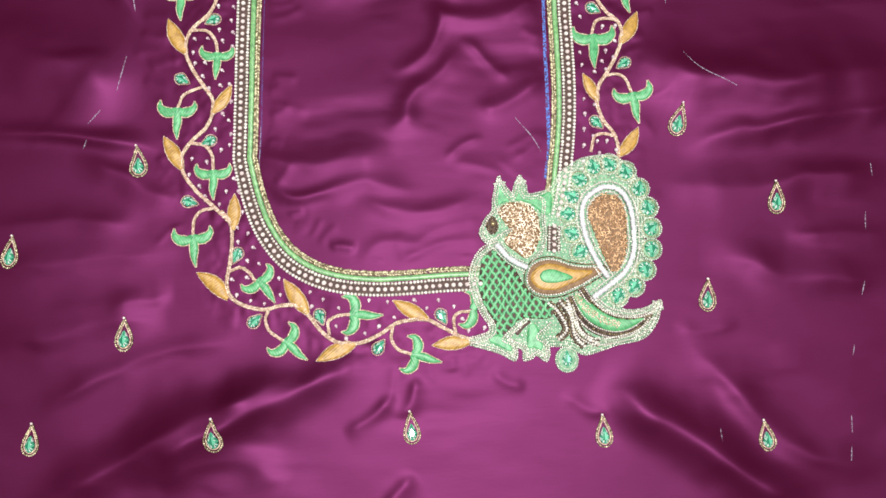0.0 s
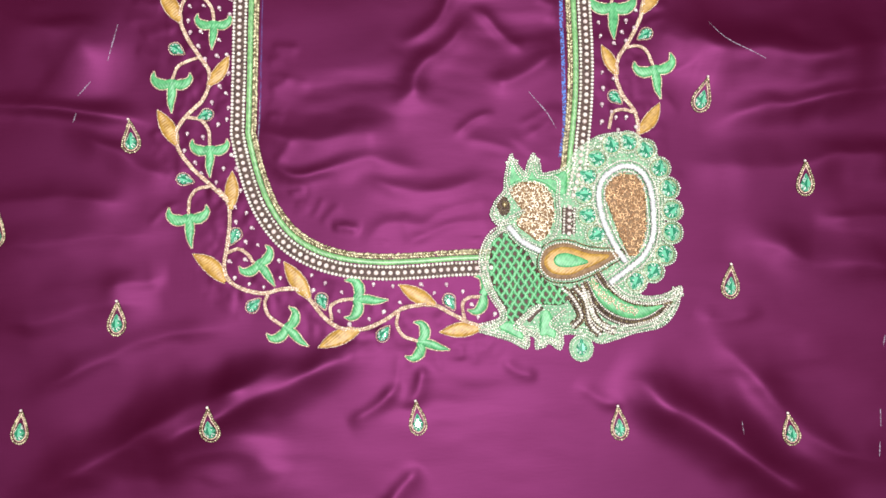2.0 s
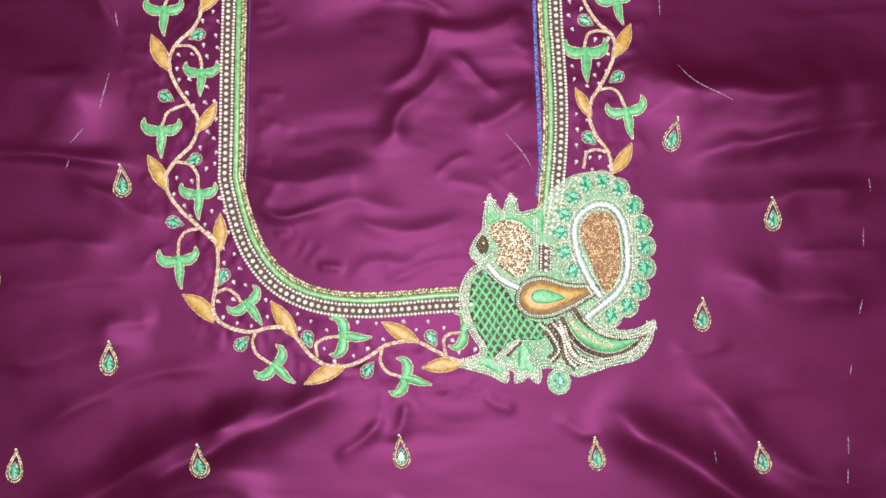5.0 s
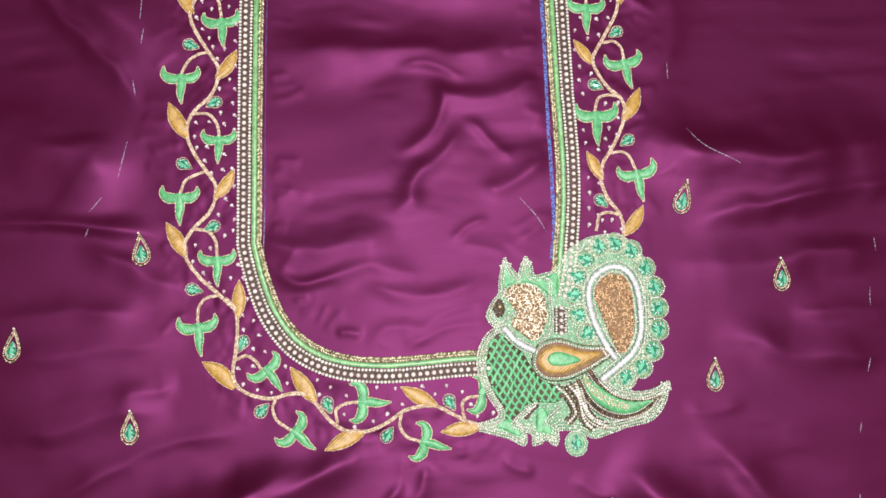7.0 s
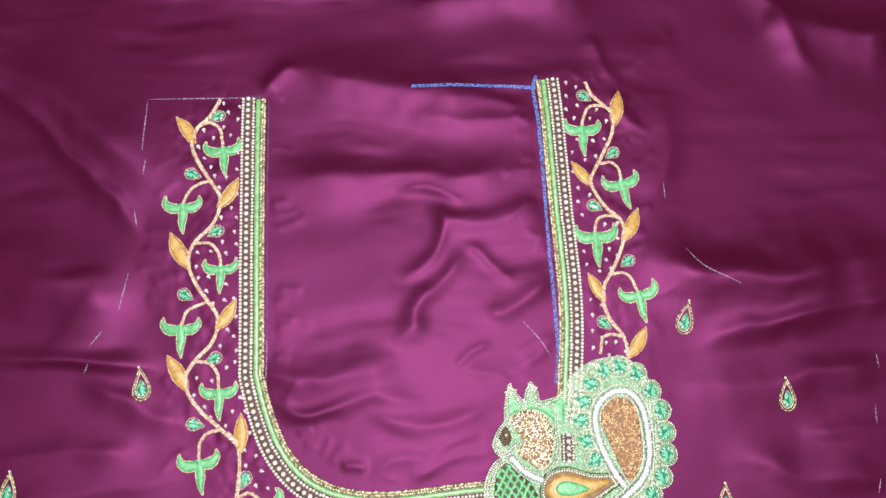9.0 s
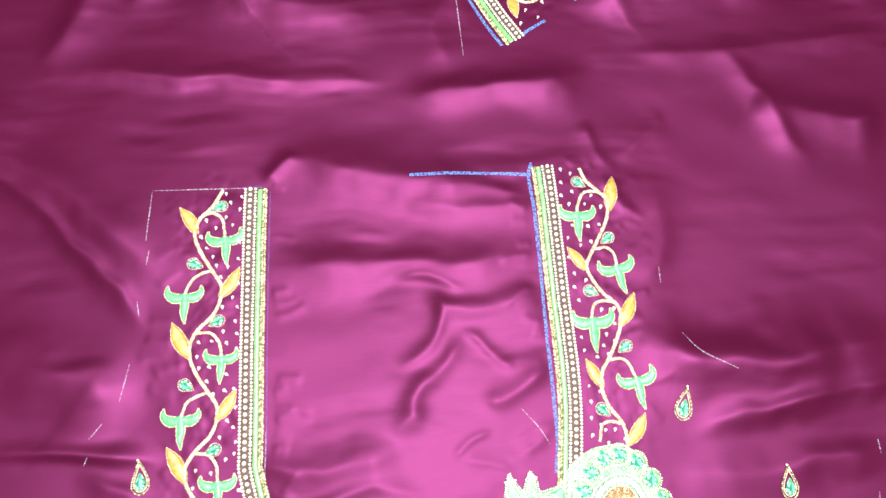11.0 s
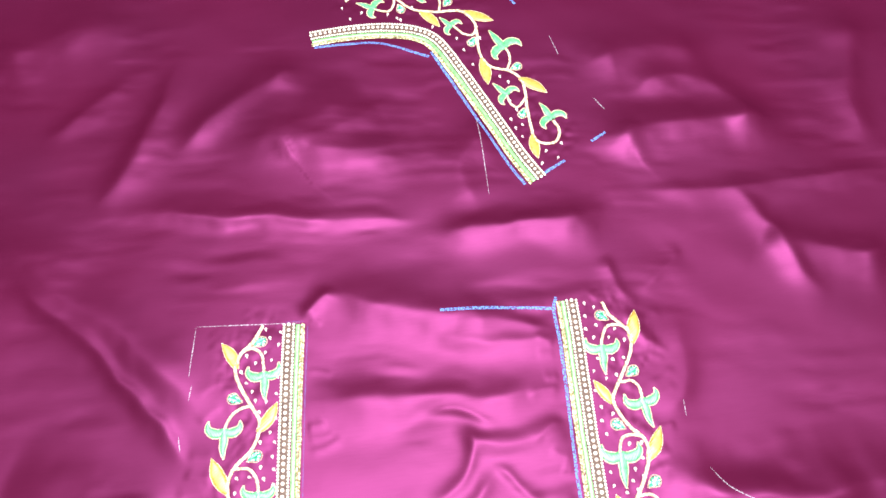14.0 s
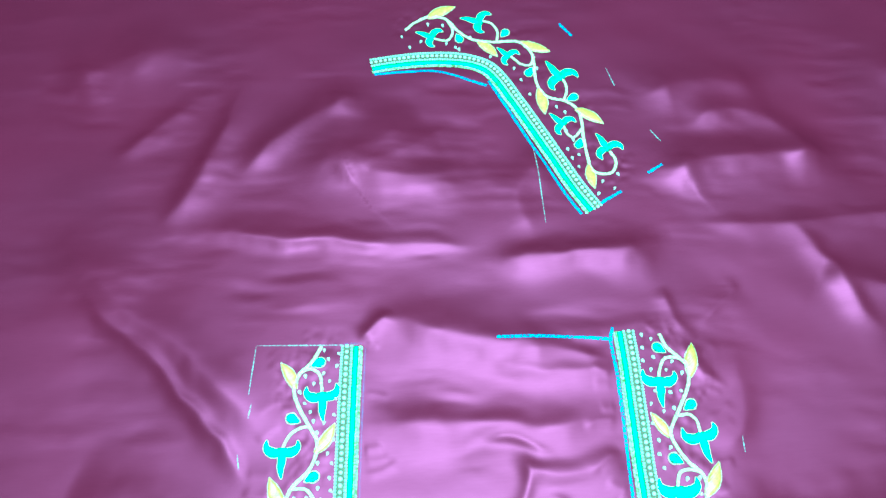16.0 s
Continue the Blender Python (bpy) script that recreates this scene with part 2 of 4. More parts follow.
TENDRILS_RIGHT = [
    ((121.2, -24.4), (114.8, -21.4), (107.9, -22.2), (103.4, -30.1)),
    ((110.2, -56.9), (116.2, -56.7), (120.0, -60.5), (120.7, -66.4)),
    ((116.1, -89.7), (109.7, -88.1), (103.9, -89.6), (101.3, -96.0)),
    ((105.5, -122.2), (112.7, -121.6), (117.0, -124.9), (119.2, -131.5)),
    ((108.6, -157.3), (102.6, -155.1), (97.0, -156.4), (94.2, -164.5)),
]

TENDRILS_TOP = [
    ((-6.7, 262.0), (-3.4, 251.3), (-8.1, 241.9), (-16.9, 243.7)),
    ((30.3, 239.3), (31.7, 248.4), (28.0, 256.7), (20.7, 260.2)),
    ((57.4, 221.7), (53.4, 214.2), (46.6, 215.8), (39.3, 224.0)),
    ((74.7, 179.7), (78.0, 187.9), (77.8, 195.3), (75.6, 200.8)),
    ((84.7, 154.1), (78.2, 147.2), (73.3, 150.0), (71.5, 157.5)),
]

PEARLS_SIDE = [
    (-103.1, -1.5), (-94.2, -4.3), (-100.5, -7.6), (-95.2, -12.2), (-103.3, -16.4), (-99.7, -21.5), (-114.5, -17.5),
    (-109.3, -22.4), (-118.0, -27.1), (-96.3, -32.1), (-115.0, -34.2), (-97.3, -42.1), (-111.4, -39.5), (-109.4, -45.1),
    (-103.1, -46.3), (-107.4, -51.9), (-97.6, -56.4), (-101.0, -64.4), (-98.7, -70.1), (-106.8, -69.4), (-100.0, -78.1),
    (-99.3, -85.3), (-106.6, -83.3), (-105.0, -89.9), (-120.3, -88.1), (-113.2, -88.2), (-99.6, -93.6), (-121.1, -96.0),
    (-120.1, -102.4), (-114.9, -102.2), (-105.6, -107.2), (-116.3, -109.9), (-101.7, -115.4), (-106.8, -115.8),
    (-112.9, -117.1), (-100.9, -125.3), (-105.9, -131.9), (-102.8, -135.8), (-110.1, -140.2), (-101.6, -143.5),
    (-102.7, -149.4), (-107.2, -151.9),
]

PEARLS_LOWER = [
    (-123.0, -155.9), (-115.2, -158.1), (-124.7, -164.7), (-119.5, -171.2), (-100.9, -168.3), (-105.1, -175.0),
    (-98.5, -175.5), (-116.7, -176.8), (-108.9, -182.0), (-96.6, -186.9), (-99.6, -195.3), (-93.8, -198.8),
    (-99.3, -203.1), (-91.4, -206.7), (-94.7, -213.5), (-88.6, -215.5), (-103.0, -223.1), (-95.1, -222.6), (-78.1, -224.0),
    (-100.4, -231.5), (-93.2, -235.0), (-86.0, -237.0), (-77.6, -232.8), (-61.7, -232.4), (-55.1, -236.7), (-61.2, -240.0),
    (-47.2, -241.7), (-31.0, -238.7), (-21.4, -240.1), (-7.4, -240.1), (5.4, -240.8), (-0.9, -244.7), (13.4, -244.7),
    (-18.4, -248.5), (-26.4, -252.7), (-34.0, -255.8), (-48.9, -251.1), (-43.8, -257.9), (17.3, -251.5), (20.3, -257.8),
    (28.8, -256.8),
]

PEARLS_RIGHT = [
    (96.7, -5.5), (102.4, -8.5), (95.5, -14.0), (94.4, -22.2), (101.4, -20.3), (98.6, -27.9), (108.0, -28.7),
    (112.8, -23.7), (117.4, -31.2), (98.4, -41.3), (107.6, -42.7), (114.4, -42.3), (94.7, -48.6), (101.6, -53.7),
    (107.9, -52.2), (93.0, -60.5), (94.9, -70.3), (101.2, -74.9), (93.7, -78.3), (95.2, -86.1), (107.3, -92.9),
    (114.6, -92.9), (113.5, -101.7), (107.8, -107.1), (93.1, -107.4), (93.6, -114.9), (104.9, -113.4), (111.7, -111.4),
    (100.1, -119.4), (106.7, -118.4), (92.9, -134.7), (98.5, -138.4), (92.6, -143.2), (91.4, -151.8), (96.1, -156.0),
    (98.2, -159.0), (103.5, -159.2), (98.7, -165.8), (90.6, -161.0), (89.3, -170.1), (108.0, -164.9),
]

PEARLS_TOP = [
    (-22.6, 259.6), (-11.0, 257.7), (-43.7, 247.8), (-38.0, 236.6), (-28.9, 241.7), (-9.2, 238.6), (-2.5, 234.2),
    (9.8, 244.1), (0.0, 232.3), (23.9, 224.0), (40.9, 211.8), (44.9, 200.8), (58.2, 210.6), (50.1, 187.2), (68.4, 174.5),
    (74.0, 169.0), (72.8, 152.5), (76.6, 144.8), (71.3, 136.9), (78.7, 131.6), (73.5, 129.1), (77.2, 121.7), (92.0, 108.1),
    (99.3, 101.7), (87.5, 98.4), (103.3, 112.9),
]

TEARDROPS = [
    (-158.5, -248.8, 84, 16.6), (-111.7, -302.2, 92, 16.3), (-12.5, -305.6, 92, 16.1), (86.7, -313.9, 90, 16.1),
    (170.3, -321.4, 95, 15.4), (149.1, -247.3, 81, 17.0), (192.4, -196.8, 87, 17.3), (144.0, -150.0, 71, 18.1),
    (-151.7, -156.3, 93, 17.1), (-205.7, -298.9, 85, 15.6), (-217.0, -202.1, 83, 16.8),
]

BORDER_NECK = [
    (-78.9, -0.7), (-81.6, -43.5), (-84.2, -92.5), (-85.8, -126.8), (-87.4, -153.9), (-87.6, -157.7), (-83.9, -176.4),
    (-78.1, -193.4), (-69.2, -207.0), (-57.8, -215.6), (-43.8, -220.9), (-26.1, -223.5), (-8.2, -223.8), (9.8, -223.5),
    (28.5, -223.8),
]

BORDER_RIGHT = [
    (79.0, -2.9), (78.8, -22.7), (77.9, -47.2), (76.9, -74.4), (76.2, -100.9), (75.4, -123.5), (74.0, -142.3),
    (71.9, -157.6), (69.2, -172.6), (67.0, -184.4), (63.3, -195.9),
]

BORDER_TOP = [
    (-66.8, 213.3), (-49.9, 215.4), (-28.2, 216.6), (-6.5, 215.6), (8.4, 211.9), (19.3, 203.6), (32.8, 177.4),
    (49.4, 141.3), (64.7, 105.4), (76.0, 83.2),
]

CHALK = [
    ("blue", (5.5, -1.2), (42.8, -3.2), (78.4, -7.2)),
    ("blue", (79.7, 0.3), (76.9, -8.2), (77.2, -29.6), (76.2, -57.3), (74.1, -97.4), (72.9, -129.6)),
    ("blue", (72.9, -129.6), (71.2, -160.6), (67.8, -178.5)),
    ("blue", (20.4, 201.4), (32.5, 174.4), (48.7, 136.5), (64.1, 100.9), (73.2, 83.4)),
    ("blue", (-66.3, 212.7), (-41.3, 213.2), (-15.5, 211.4), (18.7, 197.2)),
    ("white", (-145.3, 3.8), (-121.0, 2.5), (-82.4, 0.7)), ("white", (-145.6, 3.1), (-147.4, -17.4), (-148.2, -27.6)),
    ("white", (-146.4, -32.8), (-148.0, -41.7)), ("white", (-153.8, -61.2), (-152.6, -70.7)),
    ("white", (-157.4, -96.3), (-159.9, -107.3), (-162.3, -116.3)), ("white", (-171.2, -126.7), (-178.2, -134.1)),
    ("white", (-178.1, -143.3), (-181.0, -147.4)), ("white", (150.4, -111.1), (158.1, -123.3), (175.6, -134.6)),
    ("white", (145.4, -71.0), (145.1, -80.5)), ("white", (53.8, -142.9), (61.8, -153.6), (66.8, -163.3)),
    ("violet", (-77.6, -2.0), (-80.3, -44.0), (-82.9, -92.0), (-84.6, -128.0), (-86.2, -158.0)),
    ("violet", (-92.0, 1.6), (-86.0, 1.9), (-80.0, 1.3)),
    ("white", (-85.5, -139.0), (-86.9, -162.8)), ("white", (248.3, -180.2), (247.4, -187.9)),
    ("white", (241.5, -207.2), (239.4, -217.1)), ("white", (233.8, -245.1), (232.1, -252.3)),
    ("white", (224.1, -278.3), (222.7, -283.5)), ("white", (217.3, -314.4), (216.3, -323.0)),
    ("white", (146.2, -315.8), (145.2, -322.0)), ("white", (214.7, -330.0), (212.7, -337.0)),
    ("white", (46.5, 144.4), (47.5, 111.2), (47.5, 78.1)), ("blue", (80.9, 87.2), (103.6, 99.1)),
    ("blue", (81.9, 254.2), (89.8, 240.9)), ("white", (110.9, 207.0), (114.8, 189.5)),
    ("blue", (124.5, 111.9), (135.3, 117.3)), ("white", (133.4, 148.3), (139.4, 137.1)),
]

# folds: the line of each slope that turns from the lamp, its width, its steepness, the side of its crest, how it eases off
FOLDS_LOWER = [
    (((-69, -267), (-100, -278), (-129, -290), (-158, -305), (-180, -315), (-211, -327)), 14.0, 0.34, 1, 0.9),
    (((-29, -270), (-59, -286), (-85, -296), (-111, -308), (-134, -319), (-157, -333)), 13.3, 0.30, -1, 0.9),
    (((-207, -288), (-184, -279), (-150, -266), (-112, -259), (-86, -255)), 7.5, 0.17, 1, 1.6),
    (((-228, -250), (-196, -250), (-167, -248), (-132, -243)), 9.3, 0.20, 1, 2.0),
    (((-164, -239), (-150, -234), (-129, -228)), 4.7, 0.14, 1, 1.6),
    (((-144, -332), (-119, -322), (-99, -322), (-79, -335)), 8.3, 0.20, 1, 1.5),
    (((-21, -284), (-33, -296), (-47, -302)), 4.9, 0.20, 1, 1.4),
    (((-7, -277), (-13, -289), (-20, -299)), 4.1, 0.18, 1, 1.4),
    (((-12, -327), (-22, -336), (-31, -344)), 6.3, 0.18, 1, 1.6),
    (((91, -276), (113, -295), (135, -311), (159, -330), (181, -345), (202, -361)), 17.8, 0.34, -1, 0.9),
    (((126, -266), (138, -282), (154, -301), (168, -319), (191, -336), (234, -348)), 9.0, 0.20, 1, 1.3),
    (((31, -283), (39, -290), (49, -292)), 4.0, 0.16, 1, 1.4),
    (((65, -293), (78, -303), (93, -308)), 4.0, 0.16, 1, 1.4),
    (((125, -262), (141, -268), (163, -265)), 4.2, 0.16, 1, 1.6),
]

FOLDS_SIDES = [
    (((291, -116), (228, -119), (196, -120), (164, -119), (142, -109), (118, -96)), 23.3, 0.27, 1, 1.0),
    (((286, -146), (234, -148), (208, -150), (185, -154), (165, -157), (140, -160)), 8.8, 0.30, 1, 1.2),
    (((128, -177), (156, -182), (184, -184), (216, -179), (266, -189)), 10.2, 0.20, -1, 1.6),
    (((192, -215), (221, -213), (261, -217)), 6.3, 0.14, -1, 1.6),
    (((144, -229), (168, -235), (194, -247), (256, -246)), 11.0, 0.18, 1, 1.6),
    (((-244, -127), (-195, -134), (-171, -138), (-150, -142), (-135, -148)), 8.3, 0.22, -1, 0.6),
    (((-246, -65), (-208, -80), (-174, -95), (-147, -123)), 23.0, 0.16, -1, 1.2),
    (((-186, -147), (-162, -157), (-147, -170), (-123, -179)), 8.1, 0.16, -1, 1.6),
    (((-242, -186), (-206, -184), (-177, -182), (-144, -190)), 9.2, 0.13, -1, 1.6),
    (((-235, -217), (-203, -216), (-168, -212), (-126, -214)), 8.4, 0.13, 1, 1.6),
]

FOLDS_NECK = [
    (((-92, -41), (-41, -43), (7, -49), (85, -50)), 12.8, 0.18, -1, 1.3),
    (((-13, -63), (9, -62), (36, -70)), 4.0, 0.15, -1, 1.2),
    (((2, -71), (36, -79), (85, -78)), 11.2, 0.17, -1, 1.2),
    (((12, -69), (11, -86), (1, -101), (-18, -113)), 6.9, 0.16, 1, 1.0),
    (((34, -98), (26, -110), (10, -122), (-1, -133), (-5, -145), (-21, -155)), 9.3, 0.18, -1, 1.0),
    (((24, -97), (32, -103), (42, -114), (55, -128)), 4.2, 0.16, 1, 1.2),
    (((27, -135), (41, -140), (59, -136), (79, -126)), 7.9, 0.17, 1, 1.2),
    (((-96, -149), (-60, -156), (-33, -155), (-10, -157)), 10.9, 0.17, -1, 1.1),
    (((-88, -161), (-71, -175), (-49, -173), (-31, -170), (-13, -175), (4, -181)), 7.5, 0.17, -1, 1.1),
    (((-38, -178), (-14, -187), (7, -188), (25, -184), (41, -181)), 7.4, 0.18, -1, 1.1),
    (((15, -168), (33, -172), (47, -178)), 3.6, 0.15, 1, 1.2),
    (((12, -167), (26, -158), (38, -154)), 3.4, 0.13, 1, 1.2),
    (((48, -171), (61, -165), (75, -154)), 4.6, 0.15, 1, 1.2),
    (((-37, -222), (-22, -212), (-4, -210), (8, -204), (36, -199)), 4.3, 0.16, 1, 1.2),
    (((-18, -224), (1, -214), (16, -211), (38, -211)), 4.3, 0.16, 1, 1.2),
    (((-52, -213), (-45, -212), (-37, -215)), 3.2, 0.13, 1, 1.2),
    (((1, -10), (26, -17), (88, -25)), 9.1, 0.12, -1, 1.4),
]

FOLDS_TOP = [
    (((-304, 91), (-257, 47), (-224, 17), (-196, -8), (-173, -31), (-157, -49), (-138, -75)), 22.1, 0.16, 1, 1.3),
    (((-266, 50), (-218, -0), (-192, -29), (-166, -57), (-151, -78), (-131, -88)), 7.8, 0.18, 1, 0.8),
    (((-210, 88), (-169, 81), (-114, 72), (-58, 67), (10, 62)), 9.2, 0.24, 1, 1.6),
    (((2, 63), (48, 62), (94, 62), (129, 64)), 13.6, 0.24, -1, 1.4),
    (((143, 74), (194, 70), (235, 72), (276, 73), (345, 71)), 8.1, 0.21, -1, 1.4),
    (((212, 75), (234, 42), (240, 23), (248, 0), (261, -17)), 7.6, 0.21, -1, 1.4),
    (((231, 45), (257, 28), (313, 9)), 19.4, 0.19, -1, 1.2),
    (((-168, 213), (-182, 172), (-196, 140), (-208, 110), (-225, 90)), 11.7, 0.24, 1, 1.6),
    (((-201, 203), (-237, 171), (-258, 150)), 9.5, 0.14, 1, 1.6),
    (((-61, 190), (-102, 172), (-138, 148), (-160, 123)), 17.0, 0.16, -1, 0.9),
    (((-36, 183), (-70, 166), (-106, 153), (-133, 120)), 33.3, 0.11, 1, 1.0),
    (((-74, 32), (-31, 19), (11, 8), (57, -1)), 17.3, 0.16, -1, 1.2),
    (((-83, 0), (-72, 14), (-58, 25)), 6.4, 0.18, -1, 1.4),
    (((14, -5), (46, -6), (80, -18)), 8.2, 0.14, -1, 1.4),
    (((-102, 135), (-71, 115), (-32, 111), (7, 117)), 18.0, 0.13, 1, 0.8),
    (((-94, 153), (-67, 138), (-38, 151), (-12, 171)), 9.6, 0.13, -1, 1.2),
]

FOLDS_FAR = [
    (((118, 104), (142, 123), (172, 131), (215, 133), (281, 128)), 21.4, 0.21, -1, 1.1),
    (((158, 143), (195, 155), (222, 142), (230, 110)), 13.2, 0.16, 1, 1.2),
    (((116, 185), (152, 195), (196, 197), (240, 179)), 21.7, 0.14, -1, 1.1),
    (((353, 213), (329, 130), (334, 86)), 14.3, 0.19, -1, 1.4),
    (((120, 28), (124, 1), (136, -9)), 5.1, 0.14, -1, 1.4),
    (((161, 33), (166, 20), (137, -6)), 4.5, 0.13, -1, 1.4),
    (((118, -10), (131, -34), (144, -37)), 4.4, 0.13, 1, 1.4),
    (((-316, 223), (-263, 250), (-197, 267)), 27.4, 0.11, -1, 1.2),
    (((49, 68), (38, 105), (64, 125)), 15.7, 0.10, 1, 1.2),
    (((164, -15), (155, -64), (127, -94)), 13.8, 0.08, -1, 1.4),
]
# the jewelled corner motif
SILHOUETTE = [
    (30.0, -206.6), (33.7, -199.9), (37.5, -195.0), (38.8, -187.5), (41.6, -177.8), (42.4, -176.0), (42.8, -177.6),
    (45.5, -181.8), (48.8, -185.8), (50.7, -181.9), (53.0, -177.5), (53.5, -175.7), (54.3, -177.3), (56.6, -181.8),
    (57.4, -186.8), (64.5, -186.1), (70.3, -184.1), (74.7, -177.9), (79.5, -173.6), (91.3, -168.3), (107.5, -169.5),
    (118.4, -182.8), (119.2, -201.5), (116.5, -222.6), (111.3, -240.1), (102.6, -248.3), (103.6, -252.5), (112.7, -252.7),
    (121.7, -249.6), (123.7, -248.0), (123.1, -250.6), (120.1, -259.2), (112.4, -267.3), (98.5, -269.9), (87.6, -272.8),
    (80.0, -273.9), (74.3, -270.8), (65.6, -268.6), (61.3, -269.7), (60.3, -276.2), (54.7, -272.6), (48.5, -275.2),
    (48.4, -270.0), (44.1, -268.2), (44.0, -274.8), (36.4, -270.7), (28.4, -267.7), (20.4, -263.9), (30.5, -260.4),
    (32.2, -255.6), (28.1, -248.0), (24.2, -238.3), (23.2, -228.5), (27.0, -219.8), (33.7, -213.5),
]

SCALLOPS = [
    (80.9, -189.2), (86.2, -180.4), (94.5, -173.5), (103.3, -172.6), (111.9, -177.3), (118.2, -187.2), (121.8, -198.0),
    (122.5, -209.4), (121.4, -220.8), (116.9, -231.6), (110.0, -240.0), (100.9, -244.6), (78.0, -198.8), (79.3, -209.6),
    (83.0, -219.9),
]

WHITE_BAND = [
    (96.1, -234.1), (90.6, -223.5), (86.5, -211.1), (85.7, -198.8), (89.4, -190.5), (98.7, -185.4), (107.2, -187.6),
    (112.0, -196.3), (112.8, -210.1), (111.3, -222.2), (106.2, -231.4), (98.1, -237.9), (88.2, -244.2),
]

PAISLEY = [
    (89.1, -199.1), (92.3, -192.3), (100.1, -189.2), (107.3, -192.2), (109.5, -202.2), (108.5, -217.4), (105.2, -227.1),
    (99.7, -232.0), (95.8, -223.9), (92.0, -211.5),
]

WING = [
    (53.1, -232.4), (55.8, -226.1), (61.9, -223.3), (68.9, -223.5), (79.1, -227.4), (94.8, -229.8), (86.8, -235.2),
    (77.8, -239.2), (68.4, -241.9), (59.4, -241.2), (54.4, -237.5),
]

WING_GOLD = [
    (54.9, -232.5), (57.2, -228.0), (62.6, -225.4), (69.0, -225.6), (78.3, -229.1), (89.2, -230.6), (82.0, -234.8),
    (75.0, -237.2), (68.1, -239.6), (60.3, -238.9), (56.3, -236.2),
]

WING_GREEN = [
    (59.8, -231.8), (61.6, -229.2), (65.3, -228.3), (69.8, -229.3), (77.8, -233.5), (70.6, -235.6), (64.5, -235.7),
    (61.0, -234.5),
]

NET = [
    (35.8, -216.1), (40.3, -220.6), (47.2, -227.4), (51.0, -235.2), (55.7, -242.1), (63.5, -246.0), (66.3, -250.3),
    (62.6, -254.4), (55.1, -253.8), (47.6, -254.0), (41.1, -259.3), (37.8, -262.8), (35.0, -260.2), (34.0, -254.9),
    (30.5, -247.6), (27.7, -238.6), (28.0, -228.9), (30.5, -221.0),
]

SEQUINS = [
    (40.5, -195.3), (45.5, -191.1), (52.3, -191.0), (58.2, -193.6), (61.9, -199.4), (62.1, -209.1), (58.8, -217.3),
    (53.8, -221.7), (48.2, -217.7), (42.6, -212.1), (46.2, -206.3), (43.6, -201.6),
]

CROWN = [
    (39.3, -192.7), (40.2, -186.0), (42.4, -178.8), (45.5, -184.6), (48.6, -187.9), (53.2, -178.7), (55.8, -186.7),
    (63.4, -187.9), (70.0, -186.5), (68.9, -197.5), (64.5, -197.8), (58.9, -192.4), (52.4, -189.8), (45.7, -189.9),
]

FOOT = [
    (30.3, -263.3), (36.4, -260.9), (40.5, -265.0), (42.1, -270.1), (35.8, -267.5),
]

FOOT_B = [
    (51.6, -258.7), (55.4, -256.7), (57.9, -262.2), (58.2, -270.3), (53.6, -268.7), (50.6, -268.8),
]

COLLAR = [
    (38.8, -213.9), (42.8, -219.6), (47.6, -223.6), (52.8, -226.4),
]

FEATHER = [
    (78.0, -242.7), (82.7, -249.6), (89.6, -255.5), (99.7, -259.8), (113.7, -257.5),
]

FEATHER_EDGE_A = [
    (81.5, -239.2), (86.6, -247.6), (94.3, -254.1), (104.6, -257.3), (117.8, -256.1),
]

FEATHER_EDGE_B = [
    (74.9, -243.7), (79.2, -253.7), (86.0, -261.0), (96.1, -264.8), (106.9, -263.4), (117.8, -256.1),
]

FEATHER_RIM = [
    (73.7, -248.9), (76.8, -262.3), (85.1, -268.8), (98.7, -268.5), (111.2, -265.2), (118.8, -257.9), (123.0, -248.8),
    (112.6, -253.6), (102.9, -253.4), (94.7, -250.6), (88.0, -243.6),
]

CHEST_RIM = [
    (38.8, -214.2), (32.2, -216.4), (27.4, -222.0), (24.9, -229.5), (25.7, -238.4), (29.3, -248.1), (33.4, -255.4),
    (32.9, -260.6), (26.7, -263.0), (21.3, -264.0),
]

FEET_RIM = [
    (21.2, -264.3), (29.3, -266.7), (37.1, -269.6), (43.0, -273.3), (43.0, -267.3), (37.6, -263.9), (44.2, -257.5),
    (52.1, -253.5), (47.2, -258.3), (41.6, -263.1), (49.1, -268.6), (50.1, -273.9), (55.4, -271.2), (59.5, -274.7),
    (60.2, -268.1), (55.6, -263.4), (63.8, -256.8),
]

TAIL_COVERTS = [
    (63.4, -246.5), (68.3, -251.4), (71.9, -260.4), (67.4, -265.3),
]

TAIL_COVERTS_B = [
    (69.5, -245.6), (74.7, -253.4), (75.7, -263.7), (80.4, -269.9),
]

TAIL_COVERTS_C = [
    (73.4, -245.9), (76.5, -256.4), (81.0, -264.7), (88.0, -269.1),
]

NECK_RIM = [
    (40.2, -195.2), (39.0, -189.0), (42.1, -178.5), (45.5, -184.6), (48.9, -188.0), (53.2, -179.0), (55.1, -187.2),
    (62.4, -188.4), (66.2, -191.2), (65.2, -200.3), (65.2, -209.4), (62.4, -218.2), (56.7, -223.7),
]

FACE_RIM = [
    (38.4, -195.7), (33.6, -200.8), (31.2, -207.3), (34.5, -211.4), (41.5, -207.5), (46.3, -205.4),
]

EYE = [
    (37.2, -202.0),
]

HALF_FLOWER = [
    (23.4, -247.3),
]

PENDANT = [
    (70.8, -275.7),
]

INNER_PEARLS = [
    (70.2, -205.2), (68.8, -218.7),
]

# ---- shaping ----
MM = 0.001


